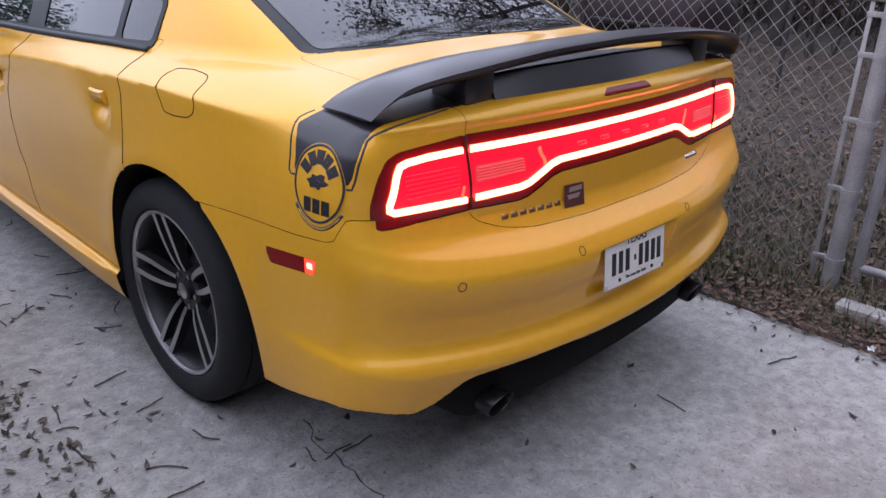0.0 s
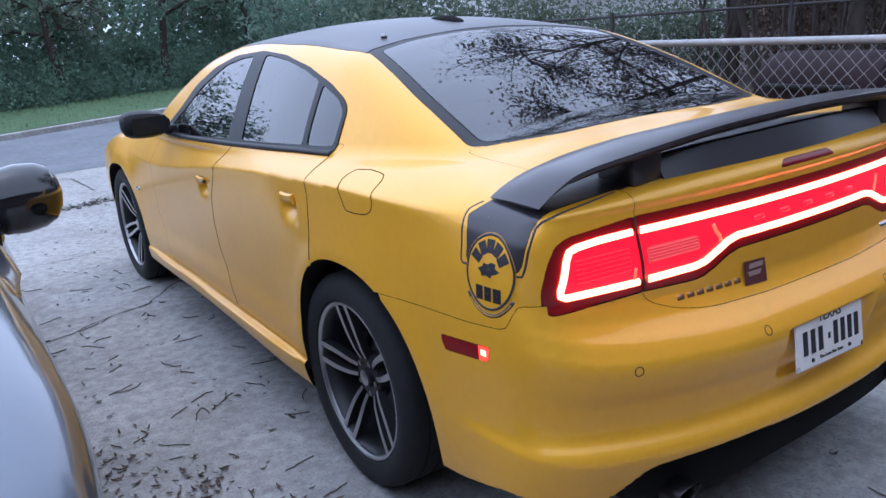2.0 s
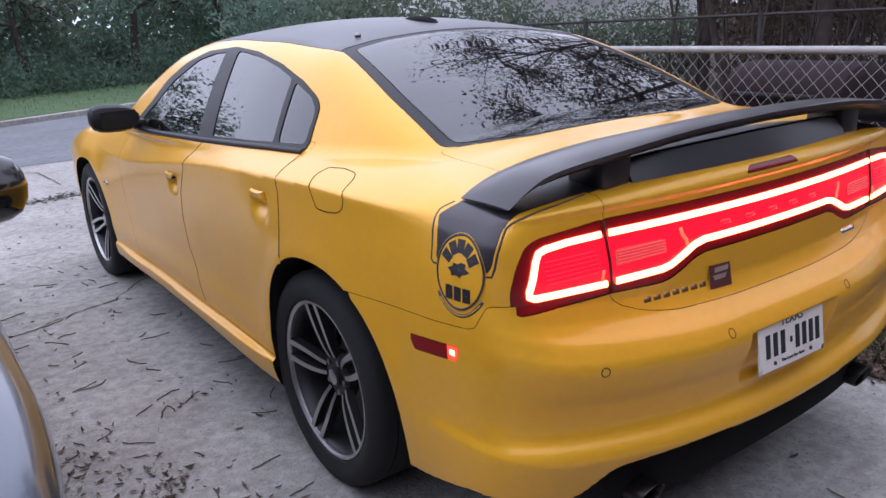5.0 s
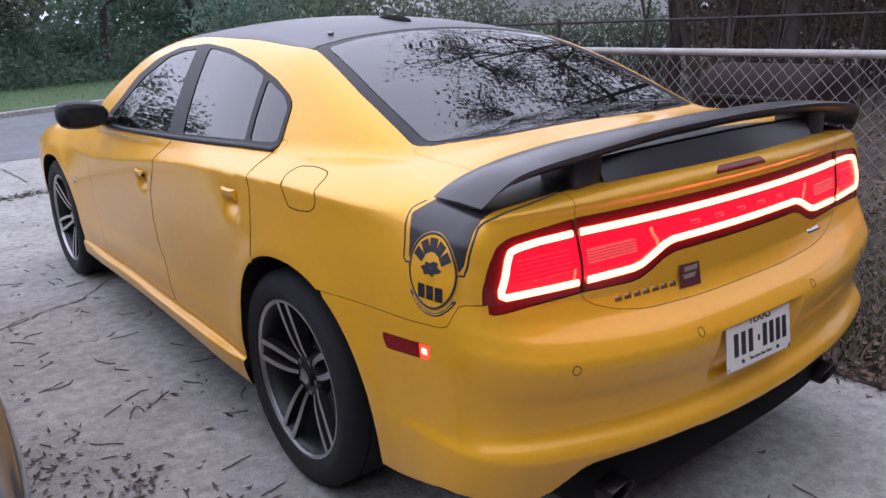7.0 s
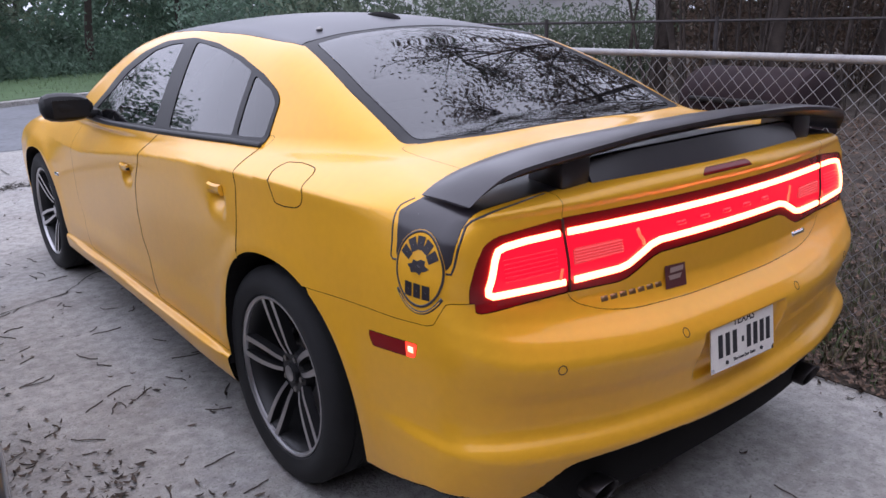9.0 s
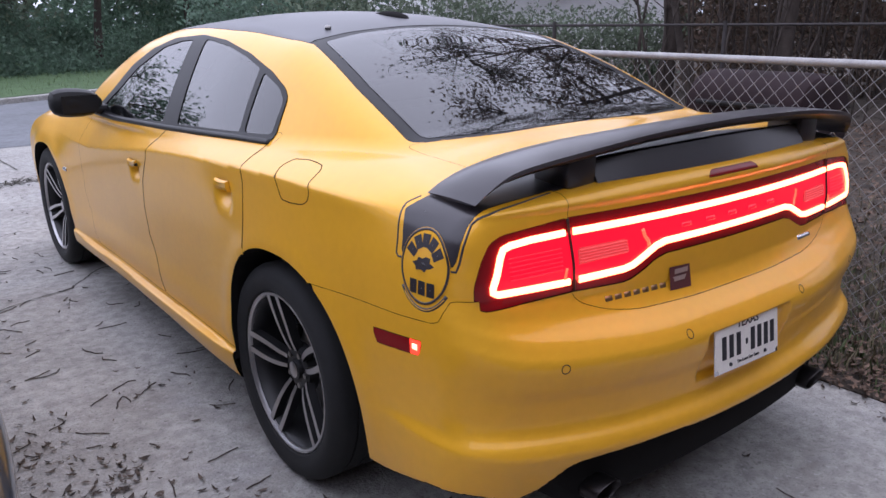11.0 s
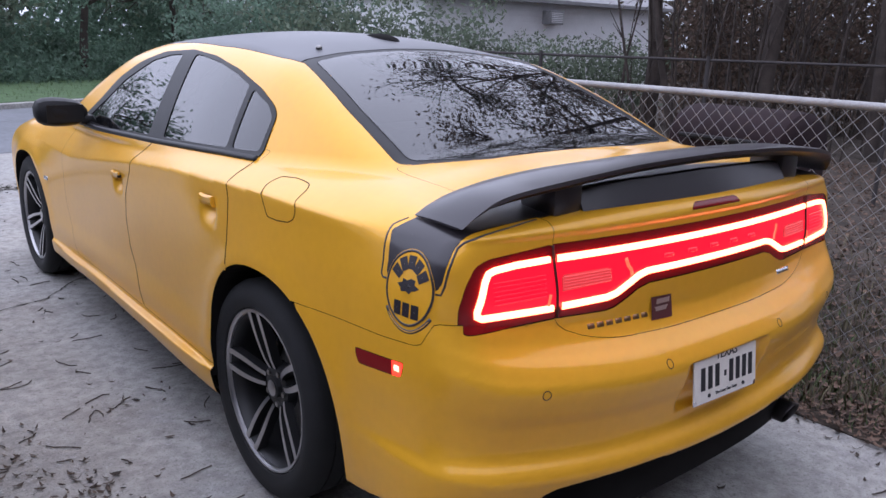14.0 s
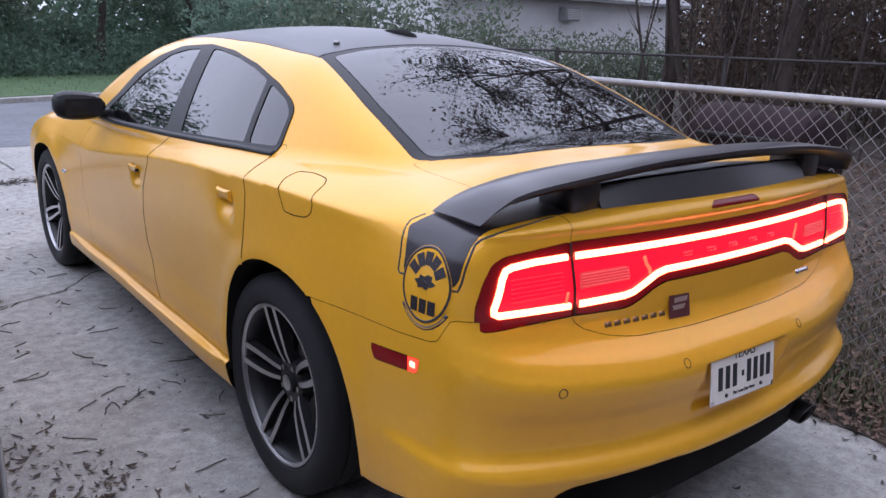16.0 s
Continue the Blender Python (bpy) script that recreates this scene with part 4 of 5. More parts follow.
# ---- wing, diffuser, exhausts ----
wing_front = spline([(0, -0.725), (0.4, -0.728), (0.65, -0.728), (0.76, -0.722), (0.83, -0.715)])
wing_rear = spline([(0, -0.992), (0.4, -0.985), (0.62, -0.965), (0.74, -0.938), (0.80, -0.915), (0.83, -0.89)])
wing_front_z = spline([(0, 1.158), (0.4, 1.152), (0.62, 1.137), (0.72, 1.12), (0.79, 1.095), (0.83, 1.072)])
wing_rear_z = spline([(0, 1.203), (0.3, 1.196), (0.6, 1.170), (0.7, 1.155), (0.76, 1.138), (0.80, 1.110), (0.83, 1.072)])
rings = []
for x in np.concatenate([np.linspace(-0.83, -0.7, 14), np.linspace(-0.66, 0.66, 34), np.linspace(0.7, 0.83, 14)]):
    a = abs(x)
    yf, yr, zf, zr = (float(c(a)) for c in (wing_front, wing_rear, wing_front_z, wing_rear_z))
    k = 1 - 0.85 * max(0, (a - 0.74) / 0.09) ** 1.5
    ym, zm = (yf + yr) / 2, (zf + zr) / 2 + 0.012 * k
    rings.append([(x, yf, zf), (x, yf - 0.03, zf + 0.012 * k), (x, ym, zm + 0.004 * k), (x, yr + 0.02, zr + 0.002 * k), (x, yr, zr - 0.001), (x, yr + 0.002, zr - 0.012 * k), (x, yr + 0.03, zr - 0.028 * k), (x, ym, zm - 0.032 * k), (x, yf - 0.02, zf - 0.012 * k)])
bm = bmesh.new()
loft(bm, rings)
bmesh.ops.recalc_face_normals(bm, faces=bm.faces[:])
part("rear_wing", bm, BLACK_SATIN, yellow_car, "satin black rear wing")
bm = bmesh.new()
rings = []
for x in np.linspace(-0.475, 0.475, 20):
    dy = 0.05 * (x / 0.5) ** 2
    zt = float(wing_rear_z(abs(x))) - 0.042
    rings.append([(x, -0.925 + dy, 1.08), (x, -0.925 + dy, zt - 0.018), (x, -0.928 + dy, zt - 0.010), (x, -0.945 + dy, zt - 0.012), (x, -0.975 + dy, 1.076), (x, -0.97 + dy, 1.06)])
loft(bm, rings)
bmesh.ops.recalc_face_normals(bm, faces=bm.faces[:])
part("wing_plinth", bm, BLACK_SATIN, yellow_car)
for s in (-1, 1):
    bm = bmesh.new()
    box(bm, (s * 0.52, -0.86, 1.115), (0.10, 0.12, 0.09), 0.012)
    part("wing_foot", bm, BLACK_SATIN, yellow_car)
bm = bmesh.new()
rings = []
for x in np.linspace(-0.665, 0.665, 30):
    b = 0.125 * (abs(x) / 0.85) ** 2.6
    z = float(valance(np.array([abs(x)]))[0])
    rings.append([(x, -1.03 + b, z + 0.03), (x, -1.045 + b, z - 0.005), (x, -1.025 + b, 0.265 + 0.10 * max(0, (abs(x) - 0.55) / 0.115)), (x, -0.98 + b, 0.215 + 0.12 * max(0, (abs(x) - 0.55) / 0.115)), (x, -0.6, 0.19), (x, -0.6, z + 0.03)])
loft(bm, rings)
bmesh.ops.recalc_face_normals(bm, faces=bm.faces[:])
part("diffuser", bm, DARK, yellow_car, "black lower rear valance")
for s in (-1, 1):
    bm = bmesh.new()
    rr = []
    for k, (y, r) in enumerate(((-0.70, 0.038), (-1.0, 0.041), (-1.040, 0.042), (-1.043, 0.0405), (-1.037, 0.037), (-0.85, 0.035))):
        rr.append([(s * 0.515 + 1.12 * r * math.cos(t), y - 0.014 * math.sin(t), 0.298 + r * 0.92 * math.sin(t)) for t in np.linspace(0, 2 * math.pi, 32, endpoint=False)])
    loft(bm, rr, caps=False)
    bmesh.ops.recalc_face_normals(bm, faces=bm.faces[:])
    part("exhaust_tip", bm, DULL_STEEL, yellow_car, "round dark steel exhaust tip")

for s in (False, True):
    ribbon("belt_trim", [(2.0, 1.028), (1.646, 1.033), (0.985, 1.056), (0.336, 1.085), (0.136, 1.090)], 0.022, 0.007, BLACK_TRIM, yellow_car, "side", mirror=s, base=0.002)

# ---- door handles, mirrors, roof fittings ----
for s in (False, True):
    for yc, zc in ((0.265, 0.953), (1.255, 0.886)):
        ribbon("door_handle", [(yc - 0.052, zc - 0.003), (yc + 0.052, zc - 0.006)], 0.038, 0.012, YELLOW, yellow_car, "side", mirror=s, base=0.003)
    ribbon("handle_lock", [(1.19, 0.885), (1.20, 0.885)], 0.012, 0.0145, BLACK_TRIM, yellow_car, "side", mirror=s, base=0.004)
    ribbon("fender_badge", [(2.47, 0.68), (2.53, 0.678)], 0.022, 0.004, CHROME, yellow_car, "side", mirror=s)
mirror_shape = [(0.0, 0.30), (0.02, 0.62), (0.05, 0.86), (0.10, 0.98), (0.15, 1.0), (0.19, 0.93), (0.215, 0.75), (0.228, 0.4), (0.23, 0.1)]
for s in (-1, 1):
    bm = bmesh.new()
    rr = []
    for t, k in mirror_shape:
        ring_pts = []
        for a in np.linspace(0, 2 * math.pi, 24, endpoint=False):
            c, d = math.cos(a), math.sin(a)
            sq = 1 / max(abs(c), abs(d)) ** 0.35
            ring_pts.append((s * (0.862 + t), 1.86 + 0.062 * k * c * sq, 1.087 + 0.068 * k * d * sq + 0.012 * t / 0.23))
        rr.append(ring_pts)
    loft(bm, rr)
    bmesh.ops.recalc_face_normals(bm, faces=bm.faces[:])
    cap = part("door_mirror", bm, BLACK_TRIM, yellow_car, "black door mirror")
    bm = bmesh.new()
    box(bm, (s * 0.97, 1.802, 1.09), (0.16, 0.004, 0.08), 0.0)
    part("mirror_glass", bm, BLACK_TRIM, cap, smooth=False)
    bm = bmesh.new()
    box(bm, (s * 0.862, 1.875, 1.055), (0.07, 0.10, 0.045), 0.015)
    part("mirror_arm", bm, BLACK_TRIM, cap)
bm = bmesh.new()
rr = []
for y, h, w in ((0.52, 0.004, 0.012), (0.55, 0.016, 0.03), (0.60, 0.021, 0.038), (0.66, 0.018, 0.036), (0.72, 0.008, 0.02), (0.74, 0.002, 0.008)):
    z0 = float(roof_line(y)) - 0.002
    rr.append([(w * math.cos(t), y, z0 + h * max(0, math.sin(t)) - (0.004 if math.sin(t) < 0 else 0)) for t in np.linspace(0, 2 * math.pi, 14, endpoint=False)])
loft(bm, rr)
bmesh.ops.recalc_face_normals(bm, faces=bm.faces[:])
part("antenna", bm, DARK, yellow_car, "black roof antenna")
bm = bmesh.new()
bmesh.ops.create_uvsphere(bm, u_segments=10, v_segments=6, radius=0.013, matrix=Matrix.Translation((-0.395, 0.47, 1.432)) @ Matrix.Diagonal((1, 1, 0.7, 1)))
part("roof_cap", bm, STEEL, yellow_car)

# ---- seats and dash behind the tinted glass ----
SEAT = material("dark_upholstery", (0.05, 0.045, 0.045), 0.8, vary=0.2, scale=12, bump=0.2)
for x, y in ((-0.38, 1.15), (0.38, 1.15), (-0.38, 0.25), (0.38, 0.25)):
    bm = bmesh.new()
    box(bm, (x, y + 0.15, 0.5), (0.5, 0.5, 0.16), 0.04)
    part("seat", bm, SEAT, yellow_car)
    bm = bmesh.new()
    box(bm, (x, y - 0.12, 0.80), (0.48, 0.13, 0.55), 0.05, Matrix.Rotation(radians(-12), 4, "X"))
    part("backrest", bm, SEAT, yellow_car)
    bm = bmesh.new()
    box(bm, (x, y - 0.20, 1.12), (0.24, 0.09, 0.15), 0.035, Matrix.Rotation(radians(-12), 4, "X"))
    part("headrest", bm, SEAT, yellow_car)
bm = bmesh.new()
box(bm, (0, 2.15, 0.88), (1.45, 0.45, 0.22), 0.06)
part("dashboard", bm, SEAT, yellow_car)
bm = bmesh.new()
box(bm, (0, -0.25, 1.06), (1.15, 0.36, 0.04), 0.015)
part("parcel_shelf", bm, SEAT, yellow_car)
bm = bmesh.new()
torus = []
for k in range(28):
    a = 2 * math.pi * k / 28
    torus.append([(-0.38 + (0.18 + 0.014 * math.cos(b)) * math.cos(a), 1.78 + 0.014 * math.sin(b) + 0.07 * math.sin(a), 0.98 + (0.17 + 0.014 * math.cos(b)) * math.sin(a)) for b in np.linspace(0, 2 * math.pi, 8, endpoint=False)])
loft(bm, torus + torus[:1], caps=False)
part("steering_wheel", bm, BLACK_TRIM, yellow_car)




# ---- the grey car parked beside, facing the other way ----
GREY_PAINT = material("silver_grey_paint", (0.085, 0.10, 0.125), 0.28, metal=0.5, coat=0.85, vary=0.04, scale=4, fine=0.03)
side_plan = spline([(-1.0, 0.74), (-0.6, 0.86), (0.0, 0.90), (1.0, 0.905), (2.0, 0.90), (2.75, 0.90), (3.2, 0.86), (3.5, 0.76), (3.7, 0.55)])
side_inset = spline([(0.16, -0.11), (0.25, -0.05), (0.4, -0.03), (0.6, -0.004), (0.72, 0.0), (0.80, -0.012), (0.88, -0.05), (0.95, -0.095), (1.1, -0.25)])
top_line = spline([(-1.05, 0.90), (-0.6, 1.02), (0.0, 1.06), (1.5, 1.04), (2.1, 1.02), (2.7, 0.95), (3.2, 0.86), (3.5, 0.76), (3.7, 0.6)])
cab_line = spline([(-0.9, 0.8), (-0.45, 1.08), (0.1, 1.33), (0.5, 1.42), (0.9, 1.44), (1.25, 1.40), (1.6, 1.26), (2.15, 0.98), (2.5, 0.8)])


def grey_skin(p):
    ax, y, z = np.abs(p[:, 0]), p[:, 1], p[:, 2]
    low = smax(ax - side_plan(y) - side_inset(z), z - (top_line(y) - 0.05 * (ax / 0.8) ** 2), 0.08)
    low = smax(low, y - (3.68 - 0.14 * (ax / 0.6) ** 2 - 0.2 * np.clip((z - 0.55) / 0.3, 0, 1) ** 2), 0.15)
    low = smax(smax(low, -1.02 + 0.1 * (ax / 0.7) ** 2 - y, 0.12), 0.2 - z, 0.03)
    u = z - 0.95
    cab = smax((ax - (0.86 - 0.5 * u - 0.4 * u * u)) * 0.88, (z - (cab_line(y) - 0.06 * (ax / 0.55) ** 2)) * 0.9, 0.09)
    return smin(low, smax(cab, 0.85 - z, 0.02), 0.03)


sedan = empty("grey_sedan", "silver grey sedan with dark mirror parked on the driveway", "car")
sh2 = Shell(grey_skin, (0, -1.1, 0.18), (0.96, 3.75, 1.5), 0.024)
for yc in (0.0, 2.72):
    sh2.divide("hole", [(yc + 0.37 * math.cos(a), 0.33 + 0.37 * math.sin(a)) for a in np.linspace(-1.0, math.pi + 1.0, 40)], "side", lambda c: (np.abs(c[:, 0]) > 0.6) & (c[:, 2] < 0.75))
WIN = rounded([(1.98, 1.03), (1.55, 1.22), (1.2, 1.345), (0.8, 1.375), (0.4, 1.355), (0.05, 1.26), (-0.2, 1.10), (0.5, 1.07), (1.4, 1.045)], 0.05)
sh2.divide("trim", WIN, "side", lambda c: c[:, 2] > 1.0)
sh2.divide("pane", rounded([(1.84, 1.06), (1.5, 1.21), (1.18, 1.315), (0.9, 1.345), (0.9, 1.08), (1.4, 1.065)], 0.03), "side", lambda c: c[:, 2] > 1.0)
sh2.divide("pane_b", rounded([(0.84, 1.345), (0.4, 1.325), (0.08, 1.24), (-0.12, 1.12), (0.84, 1.085)], 0.03), "side", lambda c: c[:, 2] > 1.0)
sh2.divide("screen", rounded([(-0.66, 2.02), (0, 2.12), (0.66, 2.02), (0.53, 1.32), (0, 1.38), (-0.53, 1.32)], 0.05), "top", lambda c: c[:, 2] > 0.95)
sh2.divide("back", rounded([(-0.6, -0.38), (0.6, -0.38), (0.52, 0.14), (-0.52, 0.14)], 0.05), "top", lambda c: c[:, 2] > 1.0)
sh2.divide("door", rounded([(1.02, 1.08), (1.95, 1.07), (2.02, 0.95), (2.08, 0.7), (1.98, 0.32), (1.02, 0.32)], 0.04), "side", lambda c: c[:, 2] < 1.1, over=["body"])
sh2.divide("door_b", rounded([(1.02, 1.08), (1.02, 0.32), (0.42, 0.32), (0.36, 0.55), (0.1, 0.75), (-0.05, 1.08)], 0.04), "side", lambda c: c[:, 2] < 1.1, over=["body"])
sh2.divide("bonnet", rounded([(-0.70, 2.1), (0, 2.2), (0.70, 2.1), (0.68, 2.8), (0.5, 3.45), (0, 3.55), (-0.5, 3.45), (-0.68, 2.8)], 0.08), "top", lambda c: c[:, 2] > 0.6, over=["body"])
sh2.panel("body", "body", GREY_PAINT, sedan)
sh2.panel("bonnet", "bonnet", GREY_PAINT, sedan, 0.003)
sh2.panel("screen", "windscreen", GLASS, sedan)
sh2.panel("back", "rear_window", GLASS, sedan)
for s in (-1, 1):
    sh2.panel("door", "front_door", GREY_PAINT, sedan, 0.003, side=s)
    sh2.panel("door_b", "rear_door", GREY_PAINT, sedan, 0.003, side=s)
    sh2.panel("trim", "window_frame", BLACK_GLOSS, sedan, 0.0, 0.002, side=s)
    sh2.panel("pane", "front_side_window", GLASS, sedan, side=s)
    sh2.panel("pane_b", "rear_side_window", GLASS, sedan, side=s)
    bm = bmesh.new()
    rr, rd = [], []
    for t, k in ((0.0, 0.35), (0.03, 0.7), (0.07, 0.92), (0.12, 1.0), (0.17, 0.95), (0.205, 0.78), (0.225, 0.45), (0.232, 0.1)):
        full = []
        for a in np.linspace(0, 2 * math.pi, 24, endpoint=False):
            c, d = math.cos(a), math.sin(a)
            full.append((s * (0.817 + 1.13 * t), 1.72 - 0.06 * t / 0.23 + 0.085 * k * c * (1.0 if c < 0 else 1.15), 1.035 + 0.105 * k * d + 0.02 * t))
        rr.append(full)
    loft(bm, rr)
    bmesh.ops.recalc_face_normals(bm, faces=bm.faces[:])
    cap = part("door_mirror", bm, BLACK_GLOSS, sedan, "glossy black door mirror")
    bm = bmesh.new()
    loft(bm, [[(x, y, z + 0.003) for x, y, z in ring_pts if z > 1.055] for ring_pts in [[(px, 1.72 + (py - 1.72) * 1.03, 1.03 + (pz - 1.03) * 1.05) for px, py, pz in q] for q in rr[2:6]]], closed=False)
    part("mirror_cap", bm, BLACK_GLOSS, cap)
    bm = bmesh.new()
    box(bm, (s * 0.80, 1.74, 0.965), (0.17, 0.13, 0.11), 0.035)
    part("mirror_arm", bm, BLACK_GLOSS, cap)
keep = ~np.isin(sh2.kind, ["hole", "pane", "pane_b", "screen", "back"])
sh2.kind[keep] = "inner"
sh2.panel("inner", "inner_structure", DARK, sedan, 0.004, -0.012)
plain = wheel(sedan, radius=0.33, rim=0.22, face=0.86)
plain.matrix_local = pose(0, 0, 0.33)
copy_thing(plain, pose(0, 2.72, 0.33))
copy_thing(plain, pose(0, 0, 0.33, 0, 0, 180))
copy_thing(plain, pose(0, 2.72, 0.33, 0, 0, 180))
sedan.matrix_world = pose(-2.62, 2.28, 0, 0, 0, 180 - 0.6)



# ---- kerbs, verge, street side ----
slab("kerb_far", [(-60, -8.0), (-0.55, 13.8), (2.65, 15.2), (60, 38), (60, 38.3), (2.55, 15.45), (-0.65, 14.05), (-60, -7.75)], 0.06, 0.25, CONCRETE, "weathered concrete kerb along the street", "kerb")
LAWN = material("verge_grass", (0.07, 0.125, 0.05), 0.95, vary=0.2, scale=2.5, fine=0.35, bump=0.7, bump_scale=70)
slab("verge", [(-60, -7.75), (-0.65, 14.05), (2.55, 15.45), (60, 38.3), (60, 60), (-60, 30)], 0.07, 0.2, LAWN, "mown grass verge across the street", "grass")
SEAM_DIRT = material("joint_dirt", (0.05, 0.045, 0.035), 0.95, vary=0.3, scale=30, bump=0.5)
slab("joint_fill", [(-6.0, 5.98), (1.12, 5.98), (1.4, 6.05), (-6.0, 6.05)], -0.006, 0.1, SEAM_DIRT, "dirt-filled joint across the driveway", "joint")


def crack(points, width, name="crack"):
    """A thin dark crack lying in the concrete."""
    rng = np.random.default_rng(len(points) * 7)
    path = smooth_path(points, step_size=0.03)
    path = path + rng.normal(0, 0.006, path.shape)
    d = np.gradient(path, axis=0)
    d /= np.linalg.norm(d, axis=1)[:, None] + 1e-9
    s = np.stack([-d[:, 1], d[:, 0]], 1) * (width * rng.uniform(0.3, 1.0, (len(path), 1)))
    verts = [(x, y, 0.004) for x, y in np.stack([path + s, path - s], 1).reshape(-1, 2)]
    return tagged(mesh_part(name, verts, [(2 * k, 2 * k + 1, 2 * k + 3, 2 * k + 2) for k in range(len(path) - 1)], SEAM_DIRT), "dark crack in the concrete", "crack", kind="structure")


crack([(-2.4, 2.0), (-1.45, 2.28), (-1.30, 2.38), (-0.99, 2.48), (-0.81, 2.72), (-0.4, 2.95)], 0.007)
crack([(-0.69, -0.40), (-0.745, -0.53), (-0.737, -0.63), (-0.752, -0.80), (-0.80, -1.1)], 0.0035)
crack([(-1.75, 8.4), (-0.72, 8.45), (0.4, 8.46), (2.0, 8.46)], 0.012)
crack([(-0.9, 8.2), (-0.53, 7.78), (-0.48, 6.76)], 0.010)
crack([(-1.9, 4.0), (-1.2, 3.95), (-0.95, 4.05)], 0.004)


# ---- fallen leaves and twigs ----
def litter(name, spots, size, mat, label, category, seed, lift=0.004, curl=0.35, slim=0.4):
    """Loose leaves lying flat, curled a little; spots of (x, y, z)."""
    rng = np.random.default_rng(seed)
    verts, faces = [], []
    for x, y, z in spots:
        a, l = rng.uniform(0, 2 * math.pi), size * rng.uniform(0.5, 1.5)
        w = l * slim * rng.uniform(0.5, 1.2)
        c, s = math.cos(a), math.sin(a)
        up = l * curl * rng.uniform(0.1, 1)
        tilt = rng.uniform(-0.3, 0.3)
        b = len(verts)
        for u, v, h in ((-l / 2, 0, up * 0.6), (-l * 0.15, w / 2, 0.1 * up + tilt * w), (-l * 0.1, 0, 0), (-l * 0.15, -w / 2, 0.1 * up - tilt * w), (l * 0.2, w * 0.4, 0.2 * up + tilt * w), (l * 0.25, -w * 0.4, 0.2 * up - tilt * w), (l / 2, 0, up)):
            verts.append((x + u * c - v * s, y + u * s + v * c, z + lift + abs(h)))
        faces += [(b, b + 2, b + 1), (b, b + 3, b + 2), (b + 1, b + 2, b + 4), (b + 2, b + 3, b + 5), (b + 2, b + 5, b + 4), (b + 4, b + 5, b + 6)]
    return tagged(mesh_part(name, verts, faces, mat), label, category, kind="stuff")


DRY_LEAF = material("dry_leaf", (0.075, 0.055, 0.042), 0.85, random_tint=0.6, vary=0.2, scale=40)
RUST_LEAF = material("rust_leaf", (0.12, 0.078, 0.055), 0.85, random_tint=0.6, vary=0.2, scale=40)
rng = np.random.default_rng(5)
spots = [(rng.uniform(-1.9, -0.4), rng.uniform(-0.6, 5.6), 0.0) for _ in range(210)]
spots += [(rng.uniform(-0.6, 1.1), rng.uniform(-2.2, -0.9), 0.0) for _ in range(22)]
spots += [(rng.normal(-1.40, 0.08), rng.normal(0.27, 0.13), 0.003 * rng.random()) for _ in range(120)]
spots += [(rng.normal(-1.62, 0.12), rng.normal(0.62, 0.2), 0.003 * rng.random()) for _ in range(90)]
spots += [(rng.normal(-1.3, 0.12), rng.normal(-0.15, 0.12), 0.003 * rng.random()) for _ in range(50)]
spots += [(1.08 + rng.normal(0, 0.05), rng.uniform(-2.2, 4), 0.0) for _ in range(260)]
litter("fallen_leaves", spots, 0.030, DRY_LEAF, "dry brown leaves scattered over the concrete", "leaves", 3, curl=0.5, slim=0.38)
spots = [(1.11 + abs(rng.normal(0, 0.5)), rng.uniform(-2.4, 3), 0.03 * rng.random()) for _ in range(9000)]
litter("leaf_litter", spots, 0.036, RUST_LEAF, "rusty brown leaf litter beside the driveway", "leaves", 4, curl=0.5)
spots = [(rng.uniform(1.7, 9), rng.uniform(-3, 7), 0.03 * rng.random()) for _ in range(26000)]
litter("yard_leaves", spots, 0.055, RUST_LEAF, "brown leaves over the yard", "leaves", 6, curl=0.5)


def limb(out, p, q, ra, rb, n):
    """Adds an open tapered bar from p to q to a list of vertices and faces."""
    verts, faces = out
    d = (q - p).normalized()
    u = d.cross(Vector((0.3, 0.9, 0.2))).normalized()
    w, b = d.cross(u), len(verts)
    for c, r in ((p, ra), (q, rb)):
        for k in range(n):
            a = 2 * math.pi * k / n
            verts.append(c + u * (r * math.cos(a)) + w * (r * math.sin(a)))
    faces += [(b + k, b + (k + 1) % n, b + n + (k + 1) % n, b + n + k) for k in range(n)]


def twigs(name, spots, seed, mat, label):
    rng = np.random.default_rng(seed)
    bm = ([], [])
    for x, y, l in spots:
        a = rng.uniform(0, 2 * math.pi)
        p = Vector((x, y, 0.006))
        for k in range(4):
            a += rng.normal(0, 0.35)
            q = p + Vector((math.cos(a), math.sin(a), 0)) * l / 4
            limb(bm, p, q, 0.0028, 0.0022, 5)
            p = q
    return tagged(mesh_part(name, *bm, mat), label, "twigs", kind="stuff")


TWIG = material("twig_bark", (0.07, 0.055, 0.045), 0.9, vary=0.3, scale=50)
twigs("fallen_twigs", [(rng.uniform(-1.8, -0.6), rng.uniform(-0.8, 3.5), rng.uniform(0.04, 0.15)) for _ in range(95)] + [(-0.2, -1.35, 0.1), (0.25, -1.2, 0.12), (-0.55, -1.1, 0.12), (0.9, -1.3, 0.15)], 8, TWIG, "thin dark twigs on the concrete")


rng = np.random.default_rng(41)
litter("joint_litter", [(rng.uniform(-2.4, 1.1), 6.0 + rng.normal(0, 0.10), 0.004 * rng.random()) for _ in range(900)], 0.045, SEAM_DIRT, "dark crumbs and leaves caught in the driveway joint", "litter", 42)
rng = np.random.default_rng(6)

